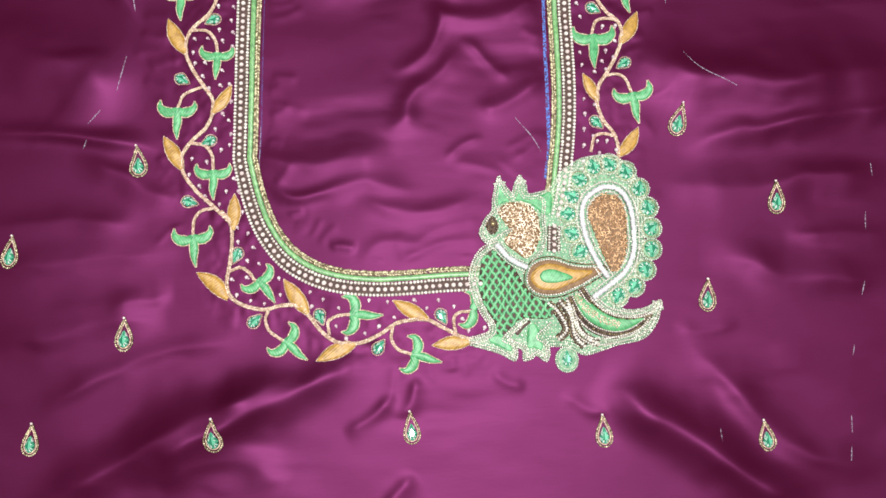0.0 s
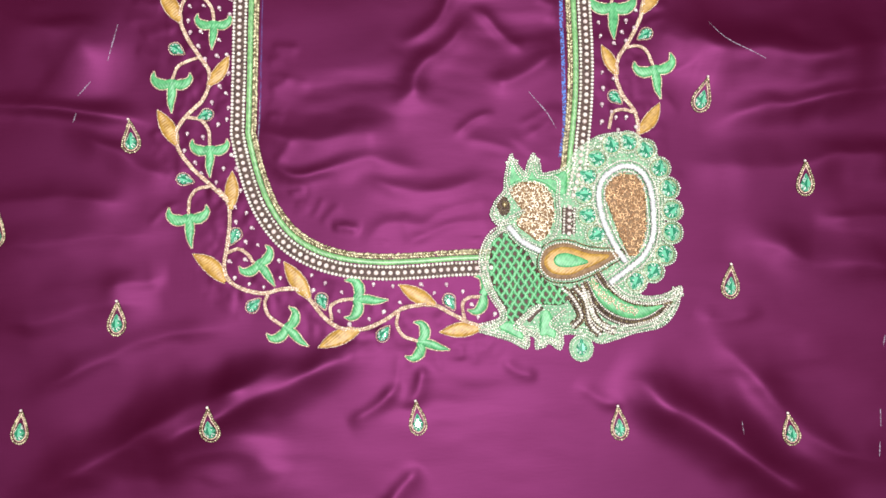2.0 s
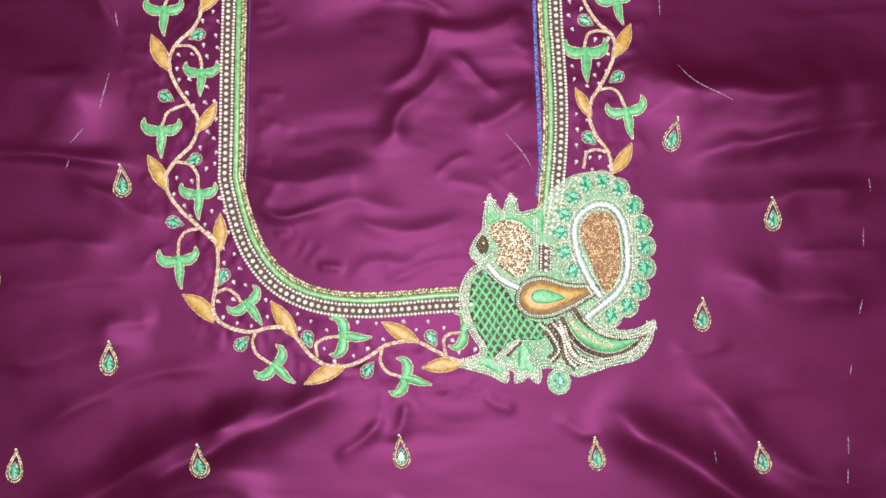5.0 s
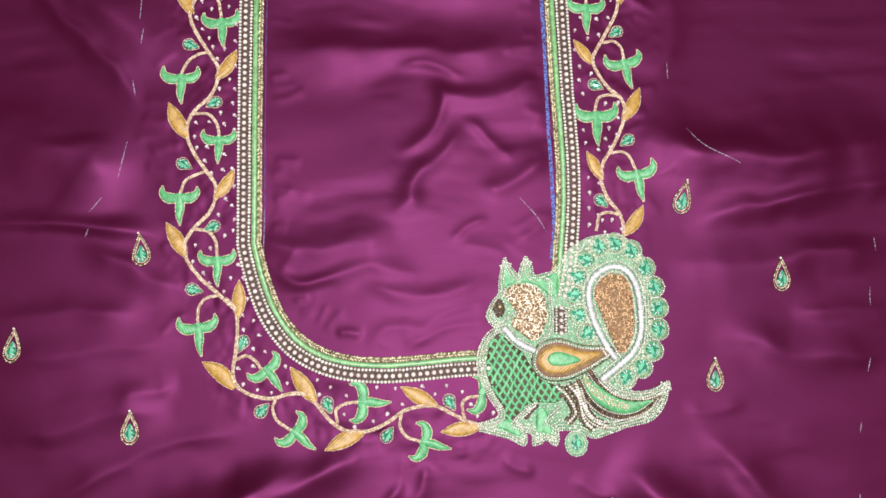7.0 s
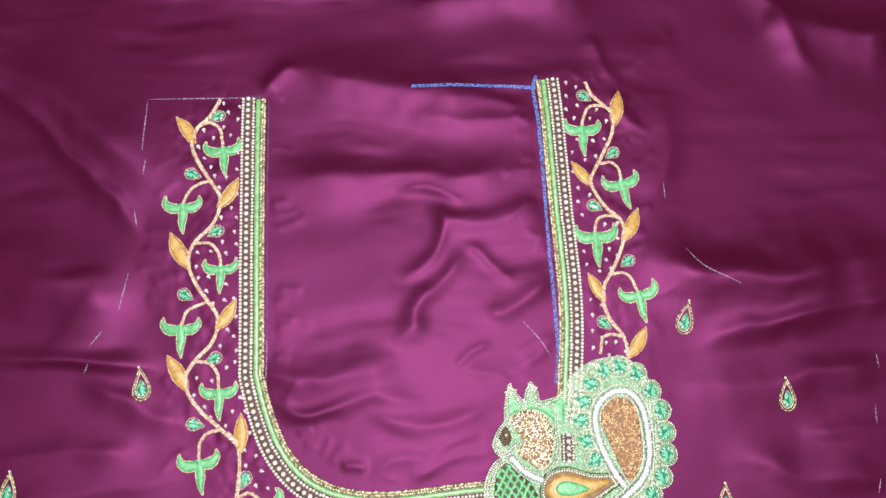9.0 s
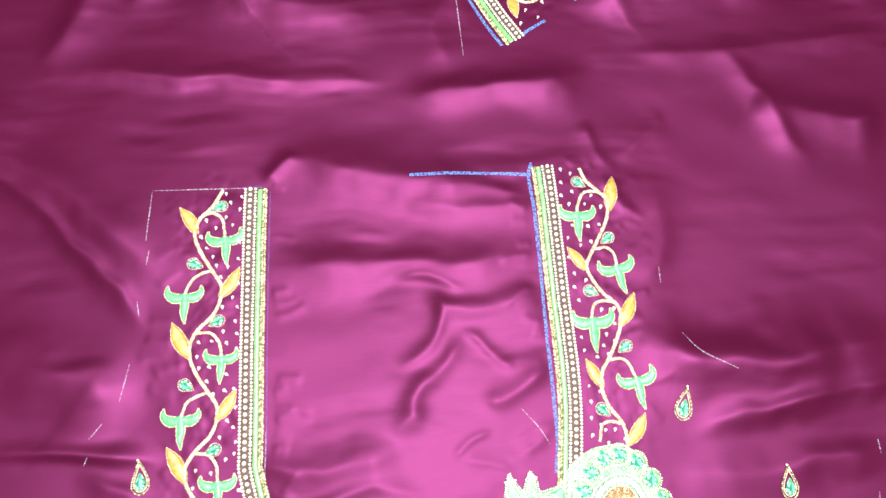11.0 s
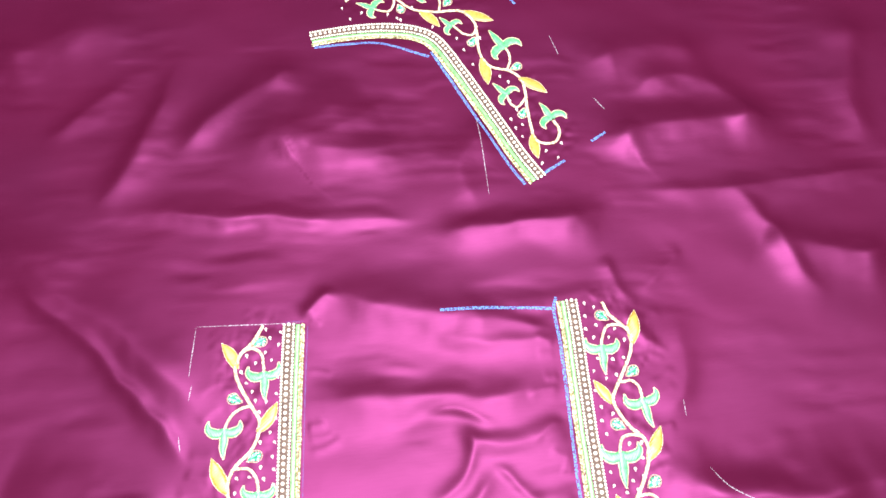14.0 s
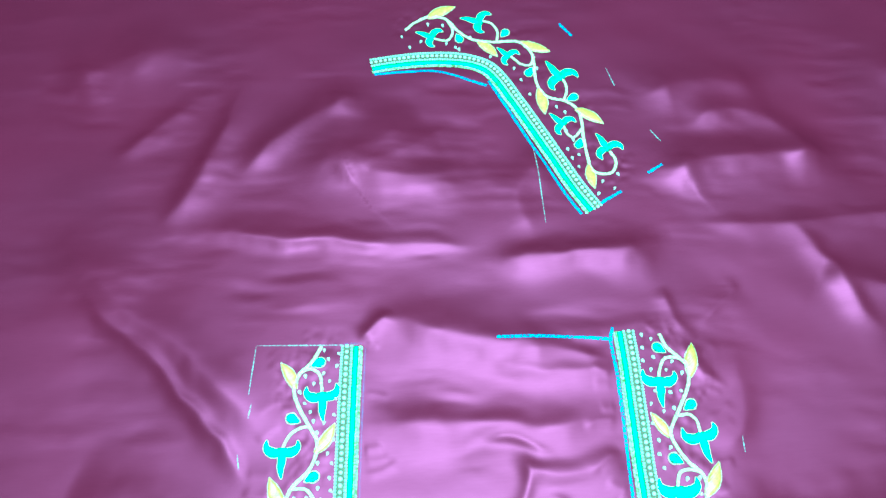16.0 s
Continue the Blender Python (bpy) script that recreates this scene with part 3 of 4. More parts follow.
def glide(points, step=1.0, closed=False):
    """A smooth line through the points, in even steps (millimetres)."""
    p = np.array(points, float)
    q = np.vstack([p[-1], p, p[0], p[1]]) if closed else np.vstack([2 * p[0] - p[1], p, 2 * p[-1] - p[-2]])
    fine = []
    for a, b, c, d in zip(q, q[1:], q[2:], q[3:]):
        t = np.linspace(0, 1, 24, endpoint=False)[:, None]
        fine.append(0.5 * (2 * b + (c - a) * t + (2 * a - 5 * b + 4 * c - d) * t**2 + (3 * b - a - 3 * c + d) * t**3))
    fine = np.vstack([*fine, p[:1] if closed else p[-1:]])
    far = np.r_[0, np.cumsum(np.linalg.norm(np.diff(fine, axis=0), axis=1))]
    s = np.linspace(0, far[-1], max(3, round(far[-1] / step) + 1))
    return np.stack([np.interp(s, far, fine[:, k]) for k in (0, 1)], 1)


def sides(line):
    """Unit tangents and left-hand normals along a line."""
    t = np.gradient(line, axis=0)
    t /= np.linalg.norm(t, axis=1)[:, None] + 1e-9
    return t, np.stack([-t[:, 1], t[:, 0]], 1)


def beside(line, off):
    return line + off * sides(line)[1]


def cells(x, y, seed):
    """Smooth noise between 0 and 1 with a unit lattice."""
    i, j = np.floor(x).astype(np.int64), np.floor(y).astype(np.int64)
    u, v = x - i, y - j
    u, v = u * u * u * (u * (6 * u - 15) + 10), v * v * v * (v * (6 * v - 15) + 10)

    def pick(a, b):
        h = (a * 374761393 + b * 668265263 + seed * 974634777) & 0xFFFFFFFF
        h = ((h ^ (h >> 13)) * 1274126177) & 0xFFFFFFFF
        return ((h ^ (h >> 16)) & 0xFFFF) / 65535.0

    return (pick(i, j) * (1 - u) + pick(i + 1, j) * u) * (1 - v) + (pick(i, j + 1) * (1 - u) + pick(i + 1, j + 1) * u) * v


def ripple(x, y, long, count, seed):
    """Slow swells from a few waves of many directions, about -1 to 1."""
    rnd, z = random.Random(seed), 0
    for _ in range(count):
        a, w, p = rnd.uniform(0, math.pi), long * rnd.uniform(0.7, 1.5) / 6.28, rnd.uniform(0, 6.28)
        z = z + np.sin((x * math.cos(a) * 0.7 + y * math.sin(a)) / w + p)
    return z / count**0.5 / 1.4


FALL = 2.0


def fold(points, wide, steep, side, ease):
    """A crest beside the slope: the slope falls over its width, the other flank more gently."""
    crest = beside(glide(points, 3.0), side * wide * 0.5)
    near, far = wide * 0.75, wide * 0.75 * ease
    return (crest, far, near, FALL * steep * near) if side > 0 else (crest, near, far, FALL * steep * near)


FOLDS = [fold(*f) for f in FOLDS_LOWER + FOLDS_SIDES + FOLDS_NECK + FOLDS_TOP + FOLDS_FAR]
# small puckers where the stitching pulls at the silk, square to the borders
pucker = random.Random(4)
for border, off, lean in ((BORDER_NECK, 4, 1), (BORDER_RIGHT, 4, -1), (BORDER_NECK, -46, -1), (BORDER_RIGHT, -46, 1)):
    edge = beside(glide(border[::-1] if border is BORDER_RIGHT else border, 7.0), off)
    for (x, y), (u, v) in zip(edge, sides(edge)[1]):
        if pucker.random() < 0.5:
            w, d = pucker.uniform(8, 24) * (1 if off > 0 else -1), pucker.uniform(-12, 12)
            FOLDS.append((glide([(x, y), (x + u * w * 0.5, y + v * w * 0.5 + d * 0.3), (x + u * w, y + v * w + d)], 3.0),
                          pucker.uniform(1.8, 3.2), pucker.uniform(2.5, 5), pucker.uniform(0.12, 0.4)))
SEAMS = [glide(p, 6.0) for p in (STEM_SIDE, STEM_LOWER, STEM_RIGHT, STEM_TOP)]


def height(x, y):
    """The lie of the cloth at points x, y (millimetres), in millimetres over the floor."""
    x, y = np.atleast_1d(np.asarray(x, float)), np.atleast_1d(np.asarray(y, float))
    z = np.zeros_like(x)
    wx = x + 6 * (cells(x / 34, y / 34, 3) - 0.5) + 1.6 * (cells(x / 11, y / 11, 4) - 0.5)
    wy = y + 6 * (cells(x / 34, y / 34, 5) - 0.5) + 1.6 * (cells(x / 11, y / 11, 6) - 0.5)
    for n, (line, a, b, h) in enumerate(FOLDS):
        reach = 3.4 * max(a, b)
        (x0, y0), (x1, y1) = line.min(0) - reach, line.max(0) + reach
        near = np.flatnonzero((wx > x0) & (wx < x1) & (wy > y0) & (wy < y1))
        if not len(near):
            continue
        p, run = np.stack([wx[near], wy[near]], 1), np.diff(line, axis=0)
        u = np.clip(((p[:, None] - line[None, :-1]) * run).sum(-1) / ((run**2).sum(-1) + 1e-9), 0, 1)
        away = ((p[:, None] - line[None, :-1] - u[..., None] * run) ** 2).sum(-1)
        k = away.argmin(1)
        row = np.arange(len(near))
        s = (k + u[row, k]) / len(run)
        d = p - line[k]
        left = run[k, 0] * d[:, 1] - run[k, 1] * d[:, 0] > 0
        swell = 0.7 + 0.6 * cells(s * len(run) * 3 / 26, s * 0 + n, 9)
        width = np.where(left, a, b) * (0.8 + 0.4 * cells(s * len(run) * 3 / 31, s * 0 + n + 0.5, 8))
        fade = np.clip(np.minimum(s, 1 - s) * 3.6, 0, 1)
        fade = fade * fade * (3 - 2 * fade)
        z[near] += h * swell * fade * np.exp(-((away[row, k] / width**2 + 0.012) ** 0.8))
    z += 1.1 * ripple(wx, wy, 130, 6, 20) + 0.22 * ripple(wx, wy, 42, 7, 21)
    slack = np.clip(2.2 * cells(x / 48, y / 36, 12) - 0.7, 0, 1)
    z += slack * (1.0 * (cells(wx / 46 + wy / 90, wy / 11, 13) - 0.5) + 0.35 * (cells(wx / 19, wy / 6.5 + wx / 60, 14) - 0.5))
    stem = np.full_like(x, 1e9)
    for line in SEAMS:
        (x0, y0), (x1, y1) = line.min(0) - 20, line.max(0) + 20
        near = np.flatnonzero((x > x0) & (x < x1) & (y > y0) & (y < y1))
        if len(near):
            away = np.sqrt(((np.stack([x[near], y[near]], 1)[:, None] - line[None]) ** 2).sum(-1).min(1))
            stem[near] = np.minimum(stem[near], away)
    motif = np.hypot((x - 85) / 70, (y + 225) / 62)
    clear = np.clip((motif - 0.4) / 1.6, 0, 1)
    calm = 0.45 + 0.55 * clear * clear * (3 - 2 * clear)
    drawn = np.clip(1 - (stem - 7) / 9, 0, 1) * np.clip((motif - 0.8) / 0.3, 0, 1)
    quilt = cells(x / 5.5, y / 5.5, 40) + 0.6 * cells(x / 3.1, y / 3.7, 41)
    return -0.8 + z * calm + PUCKER * drawn * (quilt - 0.8)


PUCKER = 0.55


def level(x, y):
    return float(height(x, y)[0])


def join(pieces):
    """One set of points and faces from many."""
    vs, fs, n = [], [], 0
    for v, f in pieces:
        vs.append(np.asarray(v, float))
        fs += [tuple(i + n for i in face) for face in f]
        n += len(v)
    return np.vstack(vs), fs


def mesh(name, shape, mat, smooth=True, drape=True):
    """A mesh from millimetres; draped: its heights are over the cloth."""
    v, f = np.array(shape[0], float), shape[1]
    if drape:
        v[:, 2] += height(v[:, 0], v[:, 1])
    data = bpy.data.meshes.new(name)
    data.from_pydata((v * MM).tolist(), [], f)
    data.polygons.foreach_set("use_smooth", [smooth] * len(f))
    data.materials.append(mat)
    data.update()
    return data


def part(name, shape, mat, parent, label="", smooth=True, drape=True):
    ob = new(name, mesh(name, shape, mat, smooth, drape))
    ob.parent = parent
    return tagged(ob, label)


def thing(name, label, category, group=""):
    return tagged(new(name), label, category, group)


def ball(x, y, r, z=0.0, squash=0.8, long=1.0, turn=0.0, rings=4, segments=7):
    """A bead, lying on the cloth; long and turn make it an oblong stitch."""
    v, f = [(0, 0, r * squash)], []
    for i in range(1, rings):
        a = math.pi * i / rings
        v += [(r * math.sin(a) * math.cos(2 * math.pi * k / segments) * long, r * math.sin(a) * math.sin(2 * math.pi * k / segments),
               r * squash * math.cos(a)) for k in range(segments)]
    v.append((0, 0, -r * squash))
    for k in range(segments):
        j = (k + 1) % segments
        f.append((0, 1 + k, 1 + j))
        for i in range(rings - 2):
            b = 1 + i * segments
            f.append((b + k, b + segments + k, b + segments + j, b + j))
        f.append((len(v) - 1, len(v) - 1 - segments + j, len(v) - 1 - segments + k))
    v = np.array(v)
    c, s = math.cos(turn), math.sin(turn)
    return np.stack([x + c * v[:, 0] - s * v[:, 1], y + s * v[:, 0] + c * v[:, 1], z + r * squash * 0.9 + v[:, 2]], 1), f


def bead_line(line, r, gap, z=0.0, long=1.0, lean=0.0, jitter=0.12, seed=1):
    """Beads or slanted stitches strung along a line."""
    rnd = random.Random(seed)
    pts = glide(line, gap)
    t = sides(pts)[0]
    return join([ball(x + rnd.gauss(0, jitter), y + rnd.gauss(0, jitter), r * rnd.uniform(0.88, 1.1), z, 0.8, long,
                      math.atan2(v, u) + lean + rnd.gauss(0, 0.12), 4, 6) for (x, y), (u, v) in zip(pts, t)])


def rope(line, r, seed=1):
    """Twisted cord: slanted stitches in two rows."""
    return join([bead_line(beside(glide(line, 0.8), r * 0.45), r * 0.62, r * 1.15, 0, 1.5, 0.6, 0.06, seed),
                 bead_line(beside(glide(line, 0.8), -r * 0.45), r * 0.62, r * 1.15, 0, 1.5, 0.6, 0.06, seed + 9)])


def band(line, widths, rise, z=0.0, step=0.9, rib=0.0):
    """A padded strip along a line, its half-widths spread evenly over it, domed across."""
    pts = glide(line, step)
    _, nrm = sides(pts)
    half = np.interp(np.linspace(0, 1, len(pts)), np.linspace(0, 1, len(widths)), widths)
    across = np.array([-1, -0.92, -0.5, 0, 0.5, 0.92, 1.0])
    lift = np.array([-0.4, 0.45, 0.9, 1.0, 0.9, 0.45, -0.4])
    v, f = [], []
    for i, (p, n, h) in enumerate(zip(pts, nrm, half)):
        r = rise * min(1, h / 1.2 + 0.15) * (1 + rib * (i % 2))
        v += [(p[0] + n[0] * a * h, p[1] + n[1] * a * h, z + r * b) for a, b in zip(across, lift)]
    for i in range(len(pts) - 1):
        f += [(7 * i + k, 7 * i + 7 + k, 7 * i + 8 + k, 7 * i + 1 + k) for k in range(6)]
    return np.array(v), f


def pad(outline, rise, z=0.0, step=1.2):
    """A padded patch with a rounded edge, for outlines seen whole from their middle."""
    ring = glide(outline, step, True)[:-1]
    mid = ring.mean(0)
    v, f, n = [], [], len(ring)
    for scale, lift in ((1.0, -0.4), (0.98, 0.4), (0.85, 0.8), (0.55, 1.0)):
        v += [(*(mid + (p - mid) * scale), z + rise * lift) for p in ring]
    v.append((*mid, z + rise))
    for i in range(3):
        f += [(i * n + k, i * n + (k + 1) % n, i * n + n + (k + 1) % n, i * n + n + k) for k in range(n)]
    f += [(3 * n + k, 3 * n + (k + 1) % n, 4 * n) for k in range(n)]
    return np.array(v), f


def sheet_from(outline, rise):
    """A flat appliqué of any outline, with an edge."""
    ring = np.array(outline)
    bm = bmesh.new()
    face = bm.faces.new([bm.verts.new((x, y, rise)) for x, y in ring])
    top = bmesh.ops.triangulate(bm, faces=[face])["faces"]
    for _ in range(2):
        bmesh.ops.subdivide_edges(bm, edges=bm.edges[:], cuts=1, use_grid_fill=True)
    rim = [e for e in bm.edges if e.is_boundary]
    grown = bmesh.ops.extrude_edge_only(bm, edges=rim)["geom"]
    for g in grown:
        if isinstance(g, bmesh.types.BMVert):
            g.co.z = -0.4
    bmesh.ops.recalc_face_normals(bm, faces=bm.faces[:])
    bm.verts.index_update()
    shape = np.array([v.co[:] for v in bm.verts]), [tuple(v.index for v in f.verts) for f in bm.faces]
    bm.free()
    if shape[1] and np.mean([np.cross(shape[0][f[1]] - shape[0][f[0]], shape[0][f[2]] - shape[0][f[0]])[2] for f in shape[1]]) < 0:
        shape = shape[0], [f[::-1] for f in shape[1]]
    return shape


def inside(x, y, outline):
    hit, n = False, len(outline)
    for (x0, y0), (x1, y1) in zip(outline, np.roll(outline, -1, axis=0)):
        if (y0 > y) != (y1 > y) and x < (x1 - x0) * (y - y0) / (y1 - y0) + x0:
            hit = not hit
    return hit


def drop_outline(long, wide, n=14):
    """A teardrop round the origin, its point towards +x."""
    out = []
    for k in range(n):
        a = 2 * math.pi * k / n
        c, s = math.cos(a), math.sin(a)
        tip = max(0, c)
        out.append((long * (0.44 * c + 0.16 * tip**3 - 0.06), wide * 0.5 * s * (1 - 0.45 * tip)))
    return np.array(out)


def gem(long, wide, tall, z=0.3):
    """A cut stone: girdle, crown facets and a table, each facet an island of its own."""
    ring = drop_outline(long, wide, 12)
    table = ring * 0.5
    girdle = ring * 1.0
    v, f = [], []

    def facet(*pts):
        f.append(tuple(range(len(v), len(v) + len(pts))))
        v.extend(pts)

    n = len(ring)
    for k in range(n):
        j = (k + 1) % n
        mid = (ring[k] + ring[j]) / 2 * 0.78
        a, b = (*girdle[k], z + tall * 0.3), (*girdle[j], z + tall * 0.3)
        c, d = (*table[k], z + tall), (*table[j], z + tall)
        m = (*mid, z + tall * 0.72)
        facet(a, b, m), facet(a, m, c), facet(b, d, m), facet(c, m, d)
        facet((*girdle[k], z - 0.6), (*girdle[j], z - 0.6), b, a)
    half = n // 2
    facet(*[(*p, z + tall) for p in table[: half + 1]])
    facet(*[(*p, z + tall * 1.0) for p in np.vstack([table[half:], table[:1]])])
    return np.array(v), f


def turned(shape, x, y, degrees):
    c, s = math.cos(radians(degrees)), math.sin(radians(degrees))
    v = np.array(shape[0], float)
    return np.stack([x + c * v[:, 0] - s * v[:, 1], y + s * v[:, 0] + c * v[:, 1], v[:, 2]], 1), shape[1]


def swung(points, x, y, degrees, scale=1.0):
    c, s = math.cos(radians(degrees)), math.sin(radians(degrees))
    return [(x + scale * (c * a - s * b), y + scale * (s * a + c * b)) for a, b in points]


# ---- the room and the cloth ----
def slab(name, x0, x1, y0, y1, z0, z1, mat, category):
    bm = bmesh.new()
    bmesh.ops.create_cube(bm, size=1)
    for v in bm.verts:
        v.co = ((x0, x1)[v.co.x > 0], (y0, y1)[v.co.y > 0], (z0, z1)[v.co.z > 0])
    data = bpy.data.meshes.new(name)
    bm.to_mesh(data)
    bm.free()
    data.materials.append(mat)
    return tagged(new(name, data), category=category, kind="structure")


slab("floor", -1.6, 1.6, -1.6, 1.6, -0.1, -0.008, FLOOR_STONE, "floor")
slab("ceiling", -1.6, 1.6, -1.6, 1.6, 2.4, 2.5, WALL_PAINT, "ceiling")
slab("wall_north", -1.6, 1.6, 1.6, 1.7, -0.1, 2.5, WALL_PAINT, "wall")
slab("wall_south", -1.6, 1.6, -1.7, -1.6, -0.1, 2.5, WALL_PAINT, "wall")
slab("wall_east", 1.6, 1.7, -1.7, 1.7, -0.1, 2.5, WALL_PAINT, "wall")
slab("wall_west", -1.7, -1.6, -1.7, 1.7, -0.1, 2.5, WALL_PAINT, "wall")


def cloth():
    xs = np.r_[np.arange(-520, -160, 4.0), np.arange(-160, 160, 1.25), np.arange(160, 521, 4.0)]
    ys = np.r_[np.arange(-560, -350, 4.0), np.arange(-350, 290, 1.25), np.arange(290, 501, 4.0)]
    xs = np.sort(np.r_[xs, np.arange(-318, -160, 4.0), np.arange(162, 320, 4.0)])
    gx, gy = np.meshgrid(xs, ys)
    z = height(gx.ravel(), gy.ravel())
    rim = np.minimum.reduce([gx - xs[0], xs[-1] - gx, gy - ys[0], ys[-1] - gy]).ravel()
    z = np.maximum(-6.5, z - 5 * np.clip(1 - rim / 30, 0, 1))
    n = len(xs)
    k = (np.arange(len(ys) - 1)[:, None] * n + np.arange(n - 1)[None]).ravel()
    faces = np.stack([k, k + 1, k + n + 1, k + n], 1).tolist()
    return part("silk_fabric", (np.stack([gx.ravel(), gy.ravel(), z], 1), faces), SILK, None, drape=False)


tagged(cloth(), "maroon shot-silk blouse fabric, creased, spread on the floor", "fabric")

# ---- embroidered borders ----
def border(line, label, seed):
    """Edging, green band, bead rows and pearls, outwards from the neckline."""
    top = thing("beaded_border", label, "border", "neckline borders")
    base = glide(line, 1.5)
    part("underlay", band(beside(base, -10.0), [3.4], 0.35), UNDERLAY, top, "dark brown thread underlay")
    part("gold_edging", join([bead_line(beside(base, -0.9), 0.5, 0.85, 0, 2.2, 1.0, 0.1, seed),
                              bead_line(beside(base, -2.2), 0.48, 0.85, 0.05, 2.2, -1.0, 0.12, seed + 5)]), GOLD_EDGE, top, "pale gold zigzag zari edging")
    part("green_band", band(beside(base, -4.5), [1.5], 0.75, 0, 0.75, 0.35), GREEN_BAND, top, "mint green satin-stitch band")
    row = part("beading", bead_line(beside(base, -7.0), 0.98, 1.95, 0, 1, 0, 0.08, seed + 1), SILVER, top, "small silver beads in a row")
    tagged(row, kind="stuff")
    for x, y in glide(beside(base, -13.0), 1.95):
        bead = new("bead", BEAD_MESH)
        bead.parent = top
        bead.matrix_local = Matrix.Translation((x * MM, y * MM, level(x, y) * MM))
    rnd = random.Random(seed)
    for x, y in glide(beside(base, -10.0), 3.6):
        pearl = new("pearl", PEARL_MESH)
        pearl.parent = top
        pearl.matrix_local = Matrix.LocRotScale((x * MM, y * MM, (level(x, y) + 0.2) * MM), Euler((0, 0, rnd.random() * 6)), (rnd.uniform(0.92, 1.08),) * 3)
    return top


BEAD_MESH = mesh("bead", ball(0, 0, 0.98, 0, 0.8, 1, 0, 4, 7), SILVER, True, False)
PEARL_MESH = mesh("pearl", ball(0, 0, 1.24, 0, 0.85, 1, 0, 5, 9), PEARL, True, False)
border(BORDER_NECK, "green, gold and pearl beaded border curving under the neckline", 10)
border(BORDER_RIGHT[::-1], "straight green, gold and pearl beaded border along the neckline", 20)
border(BORDER_TOP[::-1], "bent green, gold and pearl beaded border of the front neck", 30)


# ---- vines, flowers, leaves, stones, pearls ----
def vine(stems, tendrils, label, seed):
    top = thing("embroidered_vine", label, "vine", "embroidered vines")
    for k, s in enumerate(stems):
        part("stem", rope(s, 1.05, seed + k), GOLD_CORD, top)
    for k, s in enumerate(tendrils):
        x, y = min(((f[0], f[1]) for f in FLOWERS_LEFT + FLOWERS_RIGHT + FLOWERS_TOP), key=lambda f: math.dist(f, s[-1]))
        near = 1.5 < math.dist((x, y), s[-1]) < 12
        part("tendril", rope([*s, (x, y)] if near else s, 0.88, seed + 20 + k), GOLD_CORD, top)


vine([STEM_SIDE, STEM_LOWER], TENDRILS_LEFT, "rose-gold corded vine winding beside and under the neckline", 40)
vine([STEM_RIGHT], TENDRILS_RIGHT, "rose-gold corded vine winding beside the straight border", 50)
vine([STEM_TOP], TENDRILS_TOP, "rose-gold corded vine winding round the bent border", 60)


def flower(x, y, degrees, size, seed, pointed=True):
    """Two curled side petals and one pointed petal, edged in gold cord."""
    top = thing("embroidered_flower", "mint green satin-stitched flower edged with gold thread", "flower", "embroidered flowers")
    d = degrees
    rnd = random.Random(seed)
    edge = []
    for s in (1, -1):
        tip = rnd.uniform(-0.05, 0.05)
        line = [(-0.02, 0.0), (0.05, 0.22 * s), (0.0, 0.45 * s), (-0.17, 0.61 * s), (-0.40 + tip, 0.60 * s)]
        side = swung(line, x, y, d, size)
        wide = [w * size for w in (0.15, 0.16, 0.18, 0.15, 0.09, 0.015)]
        part("petal", band(side, wide, 0.8, 0.1), GREEN if s > 0 else GREEN_ACROSS, top)
        edge.append((side, wide))
    point = swung([(-0.12, 0), (0.3, 0.015), (0.65, -0.01), (1.0, rnd.uniform(-0.04, 0.04))], x, y, d, size)
    wide = [w * size for w in (0.10, 0.14, 0.15, 0.13, 0.08, 0.015)]
    if pointed:
        part("petal", band(point, wide, 0.9, 0.15), GREEN, top)
        edge.append((point, wide))
    rims = []
    for k, (line, wide) in enumerate(edge):
        fine = glide(line, 0.9)
        half = np.interp(np.linspace(0, 1, len(fine)), np.linspace(0, 1, len(wide)), wide)[:, None]
        nrm = sides(fine)[1]
        for s in (1, -1):
            rim = (fine + s * nrm * (half + 0.1))[3 if k < 2 else 5:]
            rims.append(bead_line(rim, 0.36, 0.8, 0, 1.7, 0.5 * s, 0.05, seed + k))
    part("thread_outline", join(rims), GOLD_CORD, top, "rose-gold thread outline")


for k, (x, y, d, size) in enumerate(FLOWERS_LEFT + FLOWERS_RIGHT + FLOWERS_TOP):
    flower(x, y, d, size, 100 + k)
flower(*HALF_FLOWER[0], -14, 14.5, 99, False)


def leaf(x0, y0, x1, y1, seed):
    top = thing("embroidered_leaf", "ochre yellow satin-stitched leaf edged with gold thread", "leaf", "embroidered leaves")
    rnd = random.Random(seed)
    long = math.hypot(x1 - x0, y1 - y0)
    nx, ny = -(y1 - y0) / long, (x1 - x0) / long
    bow = rnd.uniform(-0.06, 0.06) * long
    line = [(x0, y0), ((x0 + x1) / 2 + nx * bow, (y0 + y1) / 2 + ny * bow), (x1, y1)]
    wide = [w * long for w in (0.05, 0.14, 0.18, 0.17, 0.11, 0.01)]
    part("leaf_fill", band(line, wide, 0.9, 0.1), YELLOW, top)
    fine = glide(line, 0.9)
    half = np.interp(np.linspace(0, 1, len(fine)), np.linspace(0, 1, 6), wide)[:, None]
    nrm = sides(fine)[1]
    part("thread_outline", join([bead_line(fine + s * nrm * half, 0.32, 0.85, 0, 1.7, 0.5 * s, 0.05, seed) for s in (1, -1)]), GOLD_CORD, top,
         "rose-gold thread outline")


for k, (x0, y0, x1, y1) in enumerate(LEAVES_LEFT + LEAVES_RIGHT + LEAVES_TOP):
    leaf(x0, y0, x1, y1, 200 + k)


